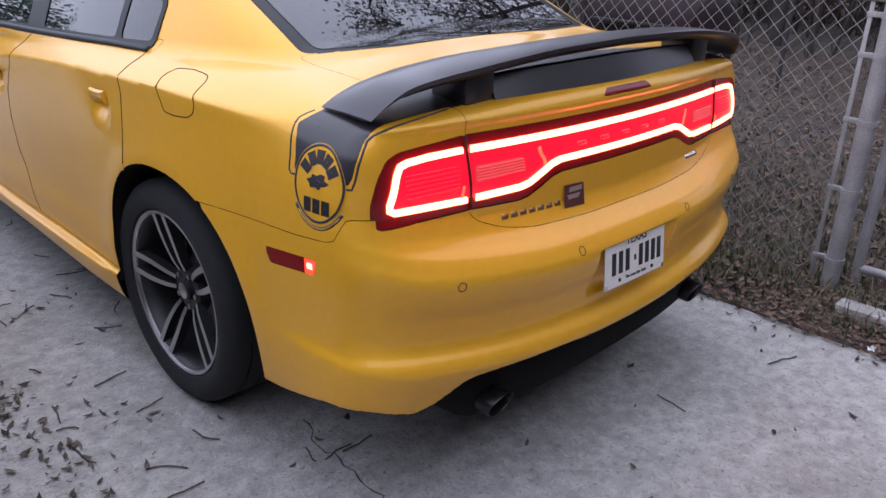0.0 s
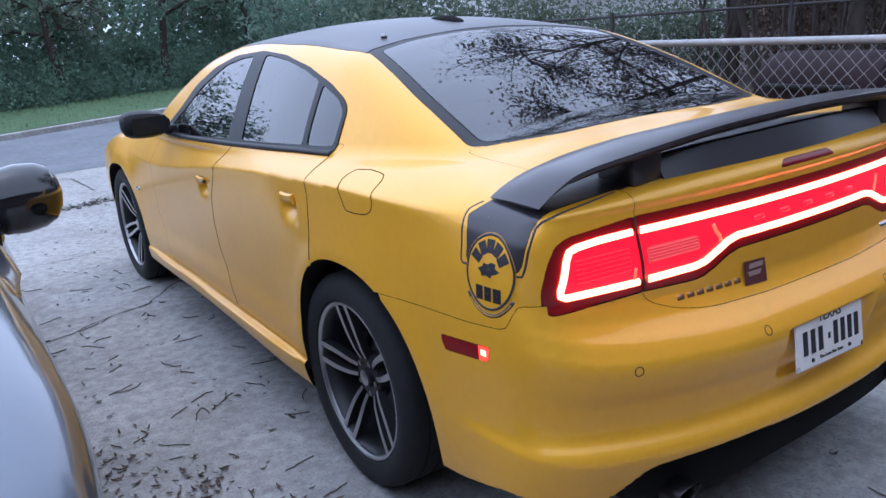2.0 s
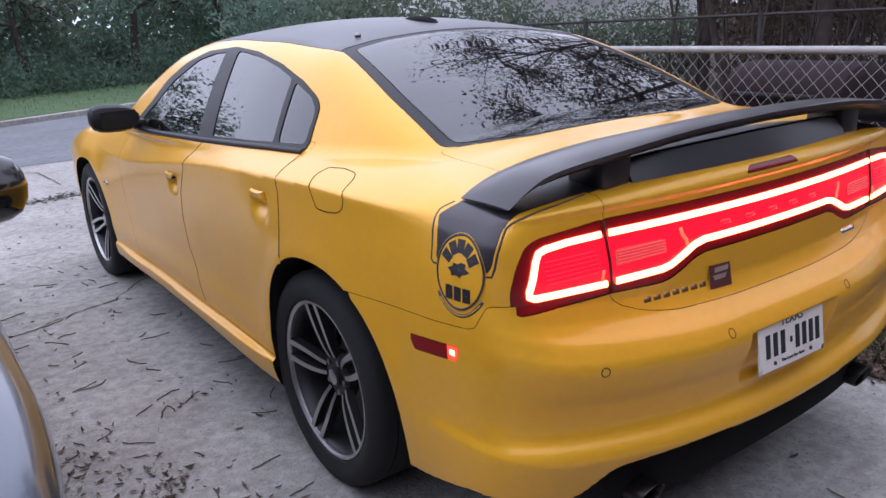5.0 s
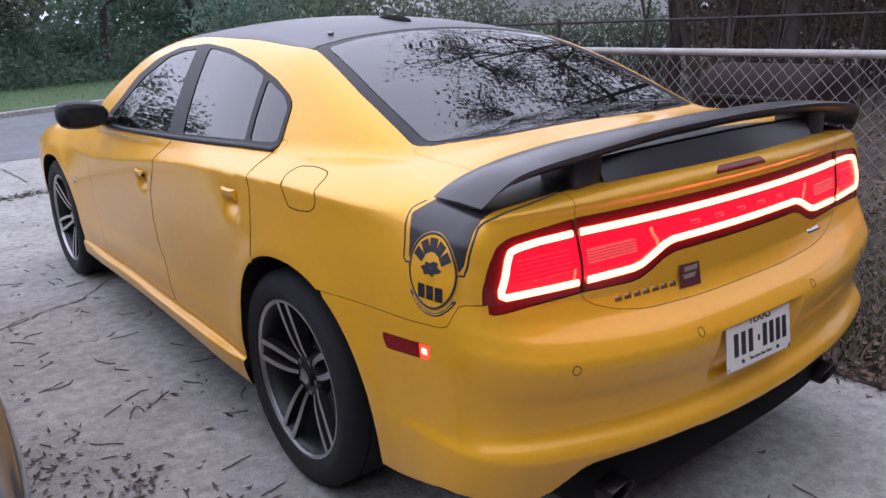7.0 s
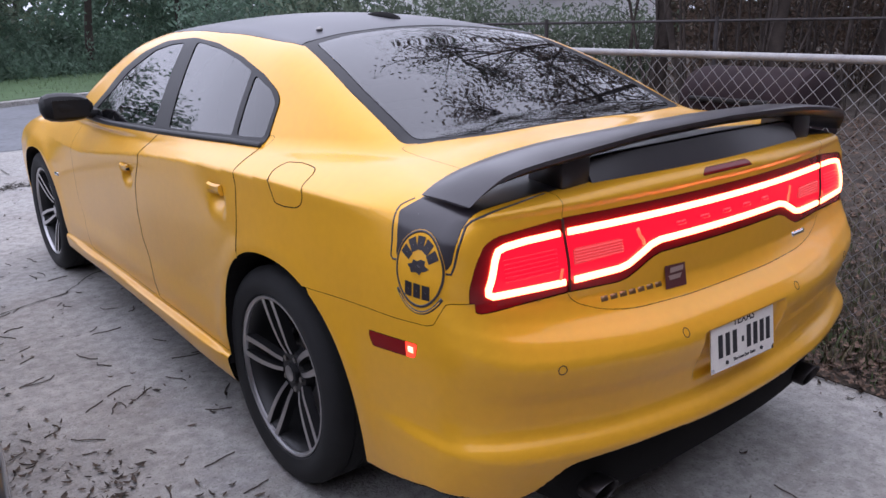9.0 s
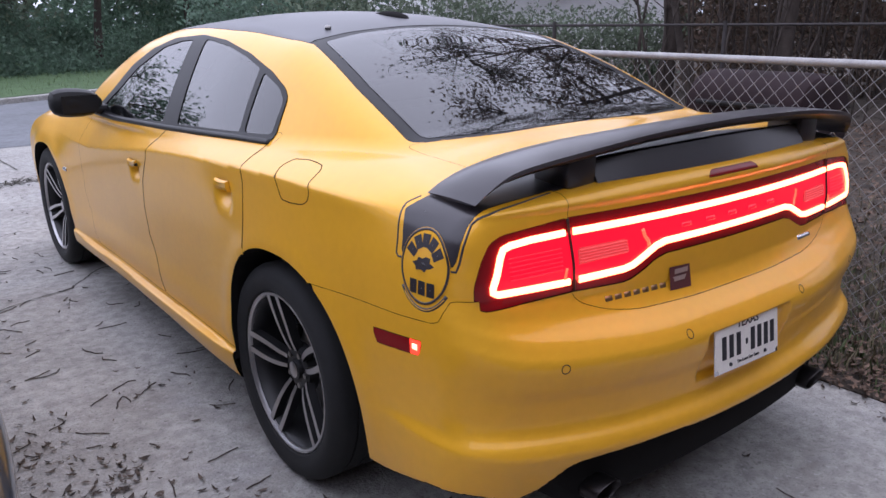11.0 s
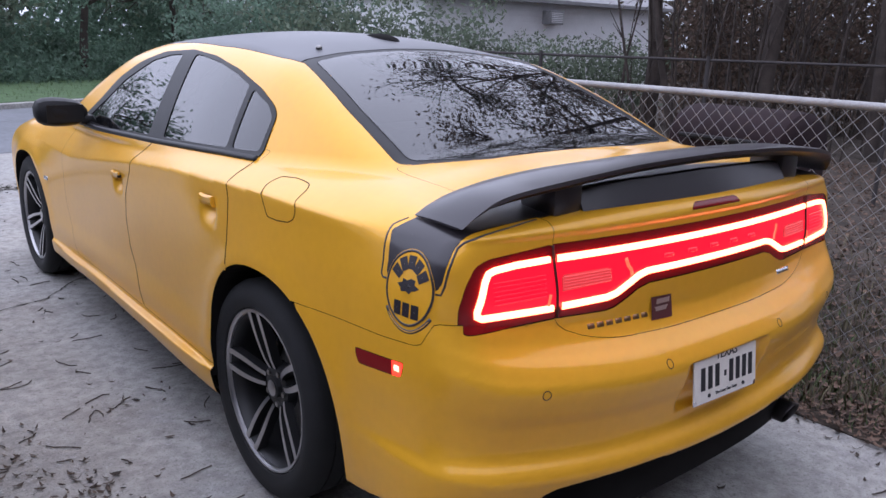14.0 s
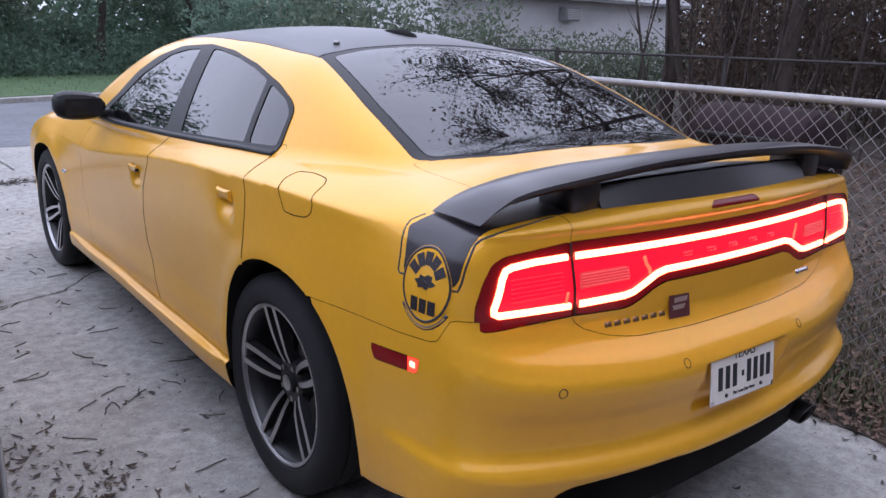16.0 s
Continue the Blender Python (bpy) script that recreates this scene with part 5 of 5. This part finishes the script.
# ---- grass tufts by the fence ----
def tufts(name, spots, height, mat, label, seed):
    rng = np.random.default_rng(seed)
    verts, faces = [], []
    for x, y, z in spots:
        a, h = rng.uniform(0, 2 * math.pi), height * rng.uniform(0.4, 1.3)
        c, s, w = math.cos(a), math.sin(a), rng.uniform(0.003, 0.006)
        lean = rng.uniform(0.1, 0.7) * h
        b = len(verts)
        verts += [(x - s * w, y + c * w, z), (x + s * w, y - c * w, z), (x + c * lean * 0.4 + s * w * 0.7, y + s * lean * 0.4 - c * w * 0.7, z + h * 0.6), (x + c * lean * 0.4 - s * w * 0.7, y + s * lean * 0.4 + c * w * 0.7, z + h * 0.6), (x + c * lean, y + s * lean, z + h)]
        faces += [(b, b + 1, b + 2, b + 3), (b + 3, b + 2, b + 4)]
    return tagged(mesh_part(name, verts, faces, mat), label, "grass", kind="stuff")


BLADE = material("grass_blade", (0.09, 0.13, 0.05), 0.8, random_tint=0.45)
spots = []
for cx, cy, n, r in ((1.55, -0.75, 260, 0.16), (1.75, -0.4, 260, 0.25), (1.5, -1.35, 200, 0.16), (1.85, -1.4, 260, 0.25), (1.6, 0.3, 200, 0.3), (1.9, 0.9, 200, 0.4), (2.6, -0.6, 300, 0.6), (1.45, -1.8, 160, 0.2)):
    spots += [(cx + rng.normal(0, r), cy + rng.normal(0, r), -0.01) for _ in range(n)]
spots = [p for p in spots if p[0] > 1.18]
tufts("grass_tufts", spots, 0.06, BLADE, "green grass tufts along the fence", 9)
DEAD_BLADE = material("dry_grass_blade", (0.13, 0.115, 0.07), 0.85, random_tint=0.5)
tufts("dry_grass", [(1.25 + abs(rng.normal(0, 1.4)), rng.uniform(-3.2, 2.5), -0.01) for _ in range(9000)], 0.085, DEAD_BLADE, "dry yellowish grass over the yard", 19)
spots = [(x, y, 0.06) for x, y in ((rng.uniform(-9, 16), rng.uniform(13.5, 26)) for _ in range(9000)) if y > 14.3 + 0.44 * (x + 0.6)]
tufts("verge_tufts", spots, 0.10, BLADE, "short grass on the verge across the street", 10)

# ---- chain-link fence ----
GALV = material("galvanised_steel", (0.34, 0.335, 0.335), 0.55, metal=0.3, vary=0.15, scale=10, fine=0.15)
FX, FTOP = 1.66, 1.248
fence = empty("chain_link_fence", "grey galvanised chain-link fence with a top rail", "fence")
bm = bmesh.new()
tube(bm, (FX, -1.12, FTOP), (FX, 5.05, FTOP), 0.0185, n=14)
part("top_rail", bm, GALV, fence)
bm = bmesh.new()
tube(bm, (FX, -1.13, -0.1), (FX, -1.13, 1.32), 0.037, n=20)
bmesh.ops.create_uvsphere(bm, u_segments=16, v_segments=8, radius=0.039, matrix=Matrix.Translation((FX, -1.13, 1.32)) @ Matrix.Diagonal((1, 1, 0.5, 1)))
part("end_post", bm, GALV, fence)
for y in (2.0, 5.0):
    bm = bmesh.new()
    tube(bm, (FX + 0.03, y, -0.1), (FX + 0.03, y, FTOP), 0.024, n=14)
    part("line_post", bm, GALV, fence)
bm = bmesh.new()
box(bm, (FX, -1.045, 0.63), (0.006, 0.018, 1.2), 0.001)
part("tension_bar", bm, GALV, fence)
for z in (0.13, 0.45, 0.75, 1.02, 1.18):
    bm = bmesh.new()
    turned(bm, [(-0.011, 0.038), (-0.011, 0.043), (0.011, 0.043), (0.011, 0.038)], 24)
    bmesh.ops.rotate(bm, verts=bm.verts[:], cent=(0, 0, 0), matrix=Matrix.Rotation(radians(90), 3, "Y"))
    bmesh.ops.translate(bm, verts=bm.verts[:], vec=(FX, -1.13, z))
    box(bm, (FX, -1.06, z), (0.016, 0.055, 0.022), 0.002)
    part("band", bm, GALV, fence)


def links(y0, y1, z0, z1, w, h, r):
    """Interlocked zigzag wires: w and h are a diamond's width and height."""
    verts, faces = [], []
    rows = int(round((z1 - z0) / (h / 2)))
    count = int((y1 - y0) / (w / 2))
    for k in range(count):
        y = y0 + k * w / 2
        pts = []
        for j in range(rows + 1):
            out = (j + k) % 2
            pts.append((FX + (0.004 if out else -0.004), y + (w / 4 if out else -w / 4) * 1.06, z0 + j * h / 2))
        for j, p in enumerate(pts):
            b = len(verts)
            for a in (0.0, 2.094, 4.189):
                verts.append((p[0] + r * math.cos(a), p[1] + r * math.sin(a), p[2]))
            if j:
                for i in range(3):
                    faces.append((b - 3 + i, b - 3 + (i + 1) % 3, b + (i + 1) % 3, b + i))
    return verts, faces


verts, faces = links(-1.02, 5.0, 0.03, 1.25, 0.075, 0.0763, 0.0026)
mesh_part("wire_mesh", verts, faces, GALV, fence, smooth=True)

gate = empty("gate_frame", "grey tubular gate standing behind the end post", "gate")
bm = bmesh.new()
tube(bm, (FX + 0.12, -1.20, 0.0), (FX + 0.12, -1.20, 1.15), 0.024, n=14)
part("gate_upright", bm, GALV, gate)
bm = bmesh.new()
tube(bm, (FX + 0.12, -1.20, 1.15), (FX + 0.12, -2.9, 1.15), 0.021, n=14)
part("gate_rail", bm, GALV, gate)
bm = bmesh.new()
tube(bm, (FX + 0.12, -1.20, 0.08), (FX + 0.12, -2.9, 0.08), 0.021, n=14)
part("gate_rail", bm, GALV, gate)
bm = bmesh.new()
tube(bm, (FX + 0.12, -2.9, 0.05), (FX + 0.12, -2.9, 1.15), 0.021, n=14)
part("gate_upright", bm, GALV, gate)
bm = bmesh.new()
box(bm, (1.43, -1.75, 0.02), (0.10, 1.0, 0.06), 0.01)
tagged(part("concrete_edging", bm, CONCRETE), "pale concrete edging strip in the grass", "edging")

# ---- scrap of paper at the driveway's edge ----
PAPER = material("white_paper", (0.72, 0.73, 0.75), 0.8, vary=0.08, scale=60)
rng_paper = np.random.default_rng(77)
verts = [(0.012 * i + rng_paper.normal(0, 0.002), 0.010 * j + rng_paper.normal(0, 0.002), 0.004 + abs(rng_paper.normal(0, 0.006))) for j in range(4) for i in range(5)]
scrap = mesh_part("paper_scrap", verts, [(5 * j + i, 5 * j + i + 1, 5 * j + i + 6, 5 * j + i + 5) for j in range(3) for i in range(4)], PAPER)
tagged(scrap, "small crumpled white paper scrap on the concrete", "paper").matrix_world = pose(1.16, -1.50, 0, 0, 0, 25)

# ---- barbecue behind the fence ----
GRILL = material("dark_enamel", (0.02, 0.011, 0.013), 0.7, vary=0.2, scale=8, spec=0.15)
grill = empty("barbecue_grill", "dark enamelled barbecue grill with a closed lid behind the fence", "grill")
bm = bmesh.new()
rings = []
for y in np.concatenate([[-0.04, -0.025, 0.0], np.linspace(0.04, 0.66, 8), [0.70, 0.725, 0.74]]):
    k = 1 - 0.25 * max(0, (abs(y - 0.35) - 0.33) / 0.06) ** 2
    rings.append([(2.42 + 0.27 * k * math.cos(a), y, 0.90 + 0.24 * k * math.sin(a) ** 0.7 if math.sin(a) > 0 else 0.90) for a in np.linspace(0, math.pi, 14)])
loft(bm, rings)
bmesh.ops.recalc_face_normals(bm, faces=bm.faces[:])
part("lid", bm, GRILL, grill)
bm = bmesh.new()
box(bm, (2.42, 0.35, 0.78), (0.5, 0.76, 0.22), 0.03)
part("fire_box", bm, GRILL, grill)
bm = bmesh.new()
box(bm, (2.13, 0.36, 0.97), (0.03, 0.5, 0.03), 0.01)
part("lid_handle", bm, BLACK_TRIM, grill)
for x in (2.22, 2.62):
    for y in (0.02, 0.68):
        bm = bmesh.new()
        tube(bm, (x, y, -0.02), (x, y, 0.7), 0.018, n=10)
        part("leg", bm, BLACK_TRIM, grill)


# ---- trees ----
BARK = material("bark", (0.050, 0.039, 0.033), 0.95, vary=0.3, scale=6, fine=0.25, bump=0.8, bump_scale=18)


def leaf_material(name, color, tint, through_light=0.4, clump=0.0):
    """A leaf that lets part of the light through."""
    m = material(name, color, 0.55, random_tint=tint, spec=0.4, vary=clump, scale=0.9)
    nt = m.node_tree
    p = nt.nodes["Principled BSDF"]
    glow = nt.nodes.new("ShaderNodeBsdfTranslucent")
    nt.links.new(p.inputs["Base Color"].links[0].from_socket, glow.inputs["Color"])
    mix = nt.nodes.new("ShaderNodeMixShader")
    mix.inputs[0].default_value = through_light
    nt.links.new(p.outputs[0], mix.inputs[1])
    nt.links.new(glow.outputs[0], mix.inputs[2])
    nt.links.new(mix.outputs[0], nt.nodes["Material Output"].inputs["Surface"])
    return m


LEAF_GREEN = leaf_material("green_leaf", (0.14, 0.215, 0.155), 0.25, 0.5, clump=0.35)
LEAF_PALE = leaf_material("pale_leaf", (0.15, 0.19, 0.13), 0.4, clump=0.25)
LEAF_BROWN = leaf_material("brown_leaf", (0.125, 0.088, 0.066), 0.45)
LEAF_SKY = leaf_material("wood_leaf", (0.075, 0.062, 0.042), 0.4)


def leaves(verts, faces, centers, size, rng, spread):
    """Adds small folded leaves round the given centers."""
    for c in centers:
        p = c + rng.normal(0, spread, 3)
        d = rng.normal(0, 1, 3)
        d /= np.linalg.norm(d)
        e = np.cross(d, rng.normal(0, 1, 3))
        e /= np.linalg.norm(e) + 1e-9
        l = size * rng.uniform(0.6, 1.4)
        b = len(verts)
        verts += [p - d * l / 2, p + e * l * 0.22 - d * l * 0.05, p + d * l / 2, p - e * l * 0.22 - d * l * 0.05]
        faces.append((b, b + 1, b + 2, b + 3))


def branch(bm, rng, p, d, length, r, depth, tips, wander=0.25):
    """A bent, tapering limb that forks; its outer points go into tips."""
    steps = 4
    for k in range(steps):
        d = (d + Vector(rng.normal(0, wander, 3)) * 0.5).normalized()
        q = p + d * length / steps
        limb(bm, p, q, r * (1 - k / steps * 0.5), r * (1 - (k + 1) / steps * 0.5), 4 if depth == 0 else 6)
        p = q
        if depth < 2:
            tips.append(np.array(p))
        if depth and k >= 1:
            for _ in range(2 if depth > 1 else 1):
                side = Vector(rng.normal(0, 1, 3))
                branch(bm, rng, p, (d * 0.6 + side.normalized() * 0.8 + Vector((0, 0, 0.15))).normalized(), length * 0.55, r * 0.45, depth - 1, tips, wander)


def tree(at, height, r, n_leaves, leaf, size, seed, label, lean=(0, 0, 1), spread=0.35, wander=0.25, reach=0.5):
    rng = np.random.default_rng(seed)
    thing = empty("tree", label, "tree", "trees", at)
    bm, tips = ([], []), []
    p, d = Vector((0, 0, -0.2)), Vector(lean).normalized()
    n = 7
    for k in range(n):
        d = (d + Vector(rng.normal(0, 0.06, 3))).normalized()
        q = p + d * height / n
        limb(bm, p, q, r * (1 - 0.8 * k / n), r * (1 - 0.8 * (k + 1) / n), 12)
        if k >= 2:
            for _ in range(3):
                a = rng.uniform(0, 2 * math.pi)
                branch(bm, rng, q, Vector((math.cos(a), math.sin(a), rng.uniform(0.1, 0.7))).normalized(), height * reach * rng.uniform(0.5, 1) * (1 - 0.5 * k / n), r * 0.35, 2, tips, wander)
        p = q
    mesh_part("trunk", *bm, BARK, thing, smooth=True)
    verts, faces = [], []
    tips = np.array(tips)
    leaves(verts, faces, tips[rng.integers(0, len(tips), n_leaves)], size, rng, spread)
    mesh_part("crown", verts, faces, leaf, thing)
    return thing


G = "leafy green tree standing across the street"
for k, (x, y, h, leaf) in enumerate(((-9, 16, 5, LEAF_GREEN), (-5.2, 19, 5.0, LEAF_GREEN), (-1.8, 19.5, 5.6, LEAF_GREEN), (1.6, 21.5, 4.6, LEAF_PALE), (4.6, 22.5, 5.4, LEAF_GREEN), (8.0, 24, 4.8, LEAF_PALE), (11.5, 25, 5.5, LEAF_GREEN))):
    tree((x, y, 0), h, 0.14, 3400, leaf, 0.17, 20 + k, G, spread=0.4, reach=0.55)
W = "tall bare-trunked tree in the brown wood"
for k, (x, y, h, r) in enumerate(((10.1, 6.8, 10, 0.15), (9.2, 4.1, 10, 0.13), (9.6, 2.6, 10, 0.10), (12.5, 4.0, 12, 0.19), (11.0, 1.2, 11, 0.13), (9.0, 0.2, 12, 0.16), (13.5, 7.4, 9, 0.14), (15, 5.0, 12, 0.2), (13.8, -0.5, 12, 0.18), (10.5, -2.0, 11, 0.15), (16.5, 2.5, 13, 0.2))):
    tree((x, y, 0), h, r, 4500 if k in (0, 1, 6) else 2200, LEAF_BROWN if k % 3 else LEAF_SKY, 0.13, 50 + k, W, spread=0.35, reach=0.32)
tree((9.48, 5.76, 0), 10.0, 0.065, 2000, LEAF_GREEN, 0.075, 90, "half-bare tree with thin spreading branches", lean=(-0.20, 0.24, 1), spread=0.07, reach=0.45)


def thicket(name, pts, size, mat, label, seed, spread):
    rng = np.random.default_rng(seed)
    verts, faces = [], []
    leaves(verts, faces, pts, size, rng, spread)
    return tagged(mesh_part(name, verts, faces, mat), label, "shrubs", kind="stuff")


def band(x0, y0, x1, y1, depth, height, n, seed, slope=0.0):
    """Points for a hedge along a line, thinning towards its top."""
    rng = np.random.default_rng(seed)
    t, u, v = rng.random(n), rng.random(n), rng.random(n) ** 1.3
    dx, dy = x1 - x0, y1 - y0
    l = math.hypot(dx, dy)
    top = height * (0.7 + 0.3 * np.sin(t * 37 + seed) * np.sin(t * 13))
    u = u + v * (slope + 0.35 * np.sin(t * 61 + 5 * v)) / depth
    return np.stack([x0 + dx * t - dy / l * u * depth, y0 + dy * t + dx / l * u * depth, v * top], 1)


thicket("hedge", band(-14, 15.0, 16, 25.5, 0.7, 3.8, 75000, 1, 2.6), 0.14, LEAF_GREEN, "dense green hedge behind the verge", 11, 0.12)
thicket("light_shrubs", band(-12, 15.0, 14, 24.0, 1.0, 1.4, 9000, 2), 0.11, LEAF_GREEN, "green shrubs in front of the hedge", 12, 0.12)
thicket("far_wood", band(10.6, 6.8, 19, -7, 3.0, 5.5, 70000, 3), 0.11, LEAF_BROWN, "brown undergrowth in the wood", 13, 0.2)
def plumes(x0, y0, x1, y1, depth, low, high, n, per, seed):
    """Points along many upright stems."""
    rng = np.random.default_rng(seed)
    t, u = rng.random(n), rng.random(n) * depth
    top = low + (high - low) * rng.random(n) ** 1.5
    l = math.hypot(x1 - x0, y1 - y0)
    base = np.stack([x0 + (x1 - x0) * t - (y1 - y0) / l * u, y0 + (y1 - y0) * t + (x1 - x0) / l * u, 0 * t], 1)
    k = rng.random((n, per))
    pts = np.repeat(base, per, 0)
    pts[:, 2] = (top[:, None] * (0.15 + 0.85 * k)).ravel()
    lean = np.repeat(rng.normal(0, 0.18, (n, 2)), per, 0)
    pts[:, :2] += lean * pts[:, 2:] + rng.normal(0, 0.05, (n * per, 2))
    return pts


thicket("vine_shrubs", plumes(6.4, 9.3, 10.6, 7.0, 1.0, 1.15, 1.7, 520, 30, 4), 0.085, LEAF_PALE, "pale upright shrubs in front of the white house", 14, 0.05)
thicket("tall_shrubs", plumes(4.6, 10.6, 8.0, 8.8, 1.4, 1.5, 2.9, 210, 42, 5), 0.11, LEAF_PALE, "tall pale shrubs beside the street", 16, 0.08)
thicket("dark_shrubs", plumes(3.8, 12.6, 6.6, 11.0, 1.2, 1.6, 2.8, 170, 50, 6), 0.12, LEAF_GREEN, "green shrubs behind the pale ones", 17, 0.10)
thicket("street_wood", band(-24, 20.5, 18, 31.0, 1.0, 6.5, 28000, 8, 2.5), 0.40, LEAF_GREEN, "tall green trees behind the hedge", 18, 0.35)
thicket("back_wood", band(13, 28, 34, 12, 4.0, 7, 22000, 7), 0.4, LEAF_SKY, "far trees behind the house", 15, 0.4)



def saplings(spots, seed):
    """Many thin bare stems, each bent a little and forked."""
    rng = np.random.default_rng(seed)
    out = ([], [])
    for x, y in spots:
        p, d, h, r = Vector((x, y, -0.05)), Vector((rng.normal(0, 0.07), rng.normal(0, 0.07), 1)), rng.uniform(2.5, 5.5), rng.uniform(0.012, 0.035)
        for k in range(6):
            d = (d + Vector((rng.normal(0, 0.07), rng.normal(0, 0.07), 0))).normalized()
            q = p + d * h / 6
            limb(out, p, q, r * (1 - k / 7), r * (1 - (k + 1) / 7), 5)
            for _ in range(2):
                limb(out, p, p + Vector((rng.normal(0, 0.3), rng.normal(0, 0.3), rng.uniform(0.15, 0.6))), r * 0.4, r * 0.12, 3)
            p = q
    return tagged(mesh_part("saplings", *out, BARK, smooth=True), "thin bare brown saplings in the wood", "saplings", kind="stuff")


rng = np.random.default_rng(31)
saplings([(rng.uniform(8.6, 14), rng.uniform(-4.5, 7.0)) for _ in range(190)], 32)

# ---- white house beyond the wood ----
SIDING = material("white_siding", (0.80, 0.80, 0.82), 0.7, vary=0.06, scale=2, fine=0.04)
SHINGLE = material("grey_shingle", (0.30, 0.30, 0.31), 0.9, vary=0.15, scale=4, fine=0.2)
house = empty("white_house", "small white clapboard house behind the shrubs", "house")
bm = bmesh.new()
box(bm, (12.62, 13.75, 1.21), (8.0, 4.28, 2.42))
part("wall", bm, SIDING, house, smooth=False)
for k in range(20):
    bm = bmesh.new()
    box(bm, (12.62, 11.6, 0.06 + k * 0.12), (8.06, 0.04, 0.118), 0.0, Matrix.Rotation(radians(-4), 4, "X"))
    part("board", bm, SIDING, house, smooth=False)
for k in range(20):
    bm = bmesh.new()
    box(bm, (8.61, 13.75, 0.06 + k * 0.12), (0.04, 4.3, 0.118), 0.0, Matrix.Rotation(radians(4), 4, "Y"))
    part("board", bm, SIDING, house, smooth=False)
bm = bmesh.new()
loft(bm, [[(x, 11.25, 2.42), (x, 13.75, 3.6), (x, 16.2, 2.42), (x, 16.2, 2.34), (x, 11.25, 2.34)] for x in (8.35, 16.9)])
bmesh.ops.recalc_face_normals(bm, faces=bm.faces[:])
part("roof", bm, SHINGLE, house, smooth=False)
bm = bmesh.new()
box(bm, (12.36, 11.46, 2.03), (0.46, 0.3, 0.31), 0.02)
cooler = part("window_cooler", bm, SHINGLE, house, "grey window air conditioner")
for k in range(6):
    bm = bmesh.new()
    box(bm, (12.36, 11.305, 1.93 + k * 0.04), (0.38, 0.012, 0.018))
    part("vent_slat", bm, SIDING, cooler, smooth=False)

# ---- dark wire fence at the edge of the wood ----
DARK_STEEL = material("rusty_dark_steel", (0.035, 0.03, 0.03), 0.7, vary=0.3, scale=12)
back_fence = empty("wire_fence", "thin dark wire fence at the edge of the wood", "fence")
line = [(3.6, 6.2), (4.6, 4.2), (5.4, 2.6), (6.2, 1.1), (7.2, -0.9), (8.2, -2.8)]
for k, (x, y) in enumerate(line):
    bm = bmesh.new()
    tube(bm, (x, y, -0.1), (x, y, 1.38), 0.022, n=8)
    part("post", bm, DARK_STEEL, back_fence)
    if k:
        bm = bmesh.new()
        tube(bm, (*line[k - 1], 1.34), (x, y, 1.34), 0.014, n=8)
        part("rail", bm, DARK_STEEL, back_fence)

# ---- unseen wall and roof edge, added behind the camera to block light ----
WALL = material("unseen_wall_brown", (0.11, 0.085, 0.075), 0.85, vary=0.12, scale=3, fine=0.1)
bm = bmesh.new()
box(bm, (-1.0, -4.1, 1.5), (16.0, 0.25, 3.0))
tagged(part("unseen_wall_south", bm, WALL, smooth=False), "unseen plain wall added to block light from behind", "wall", kind="structure")
bm = bmesh.new()
loft(bm, [[(x, -3.4, 2.80), (x, -7.0, 4.5), (x, -7.0, 4.4), (x, -3.4, 2.70)] for x in (-9.4, 7.4)])
bmesh.ops.recalc_face_normals(bm, faces=bm.faces[:])
tagged(part("roof_blocker", bm, SHINGLE, smooth=False), "unseen grey roof slab added to shade the driveway", "roof", kind="structure")

# unseen wall added on the left to hold back side light
bm = bmesh.new()
box(bm, (-9.0, 0.5, 1.5), (0.25, 11.0, 3.0))
tagged(part("unseen_wall_west", bm, WALL, smooth=False), "unseen plain wall added to block light from the left", "wall", kind="structure")
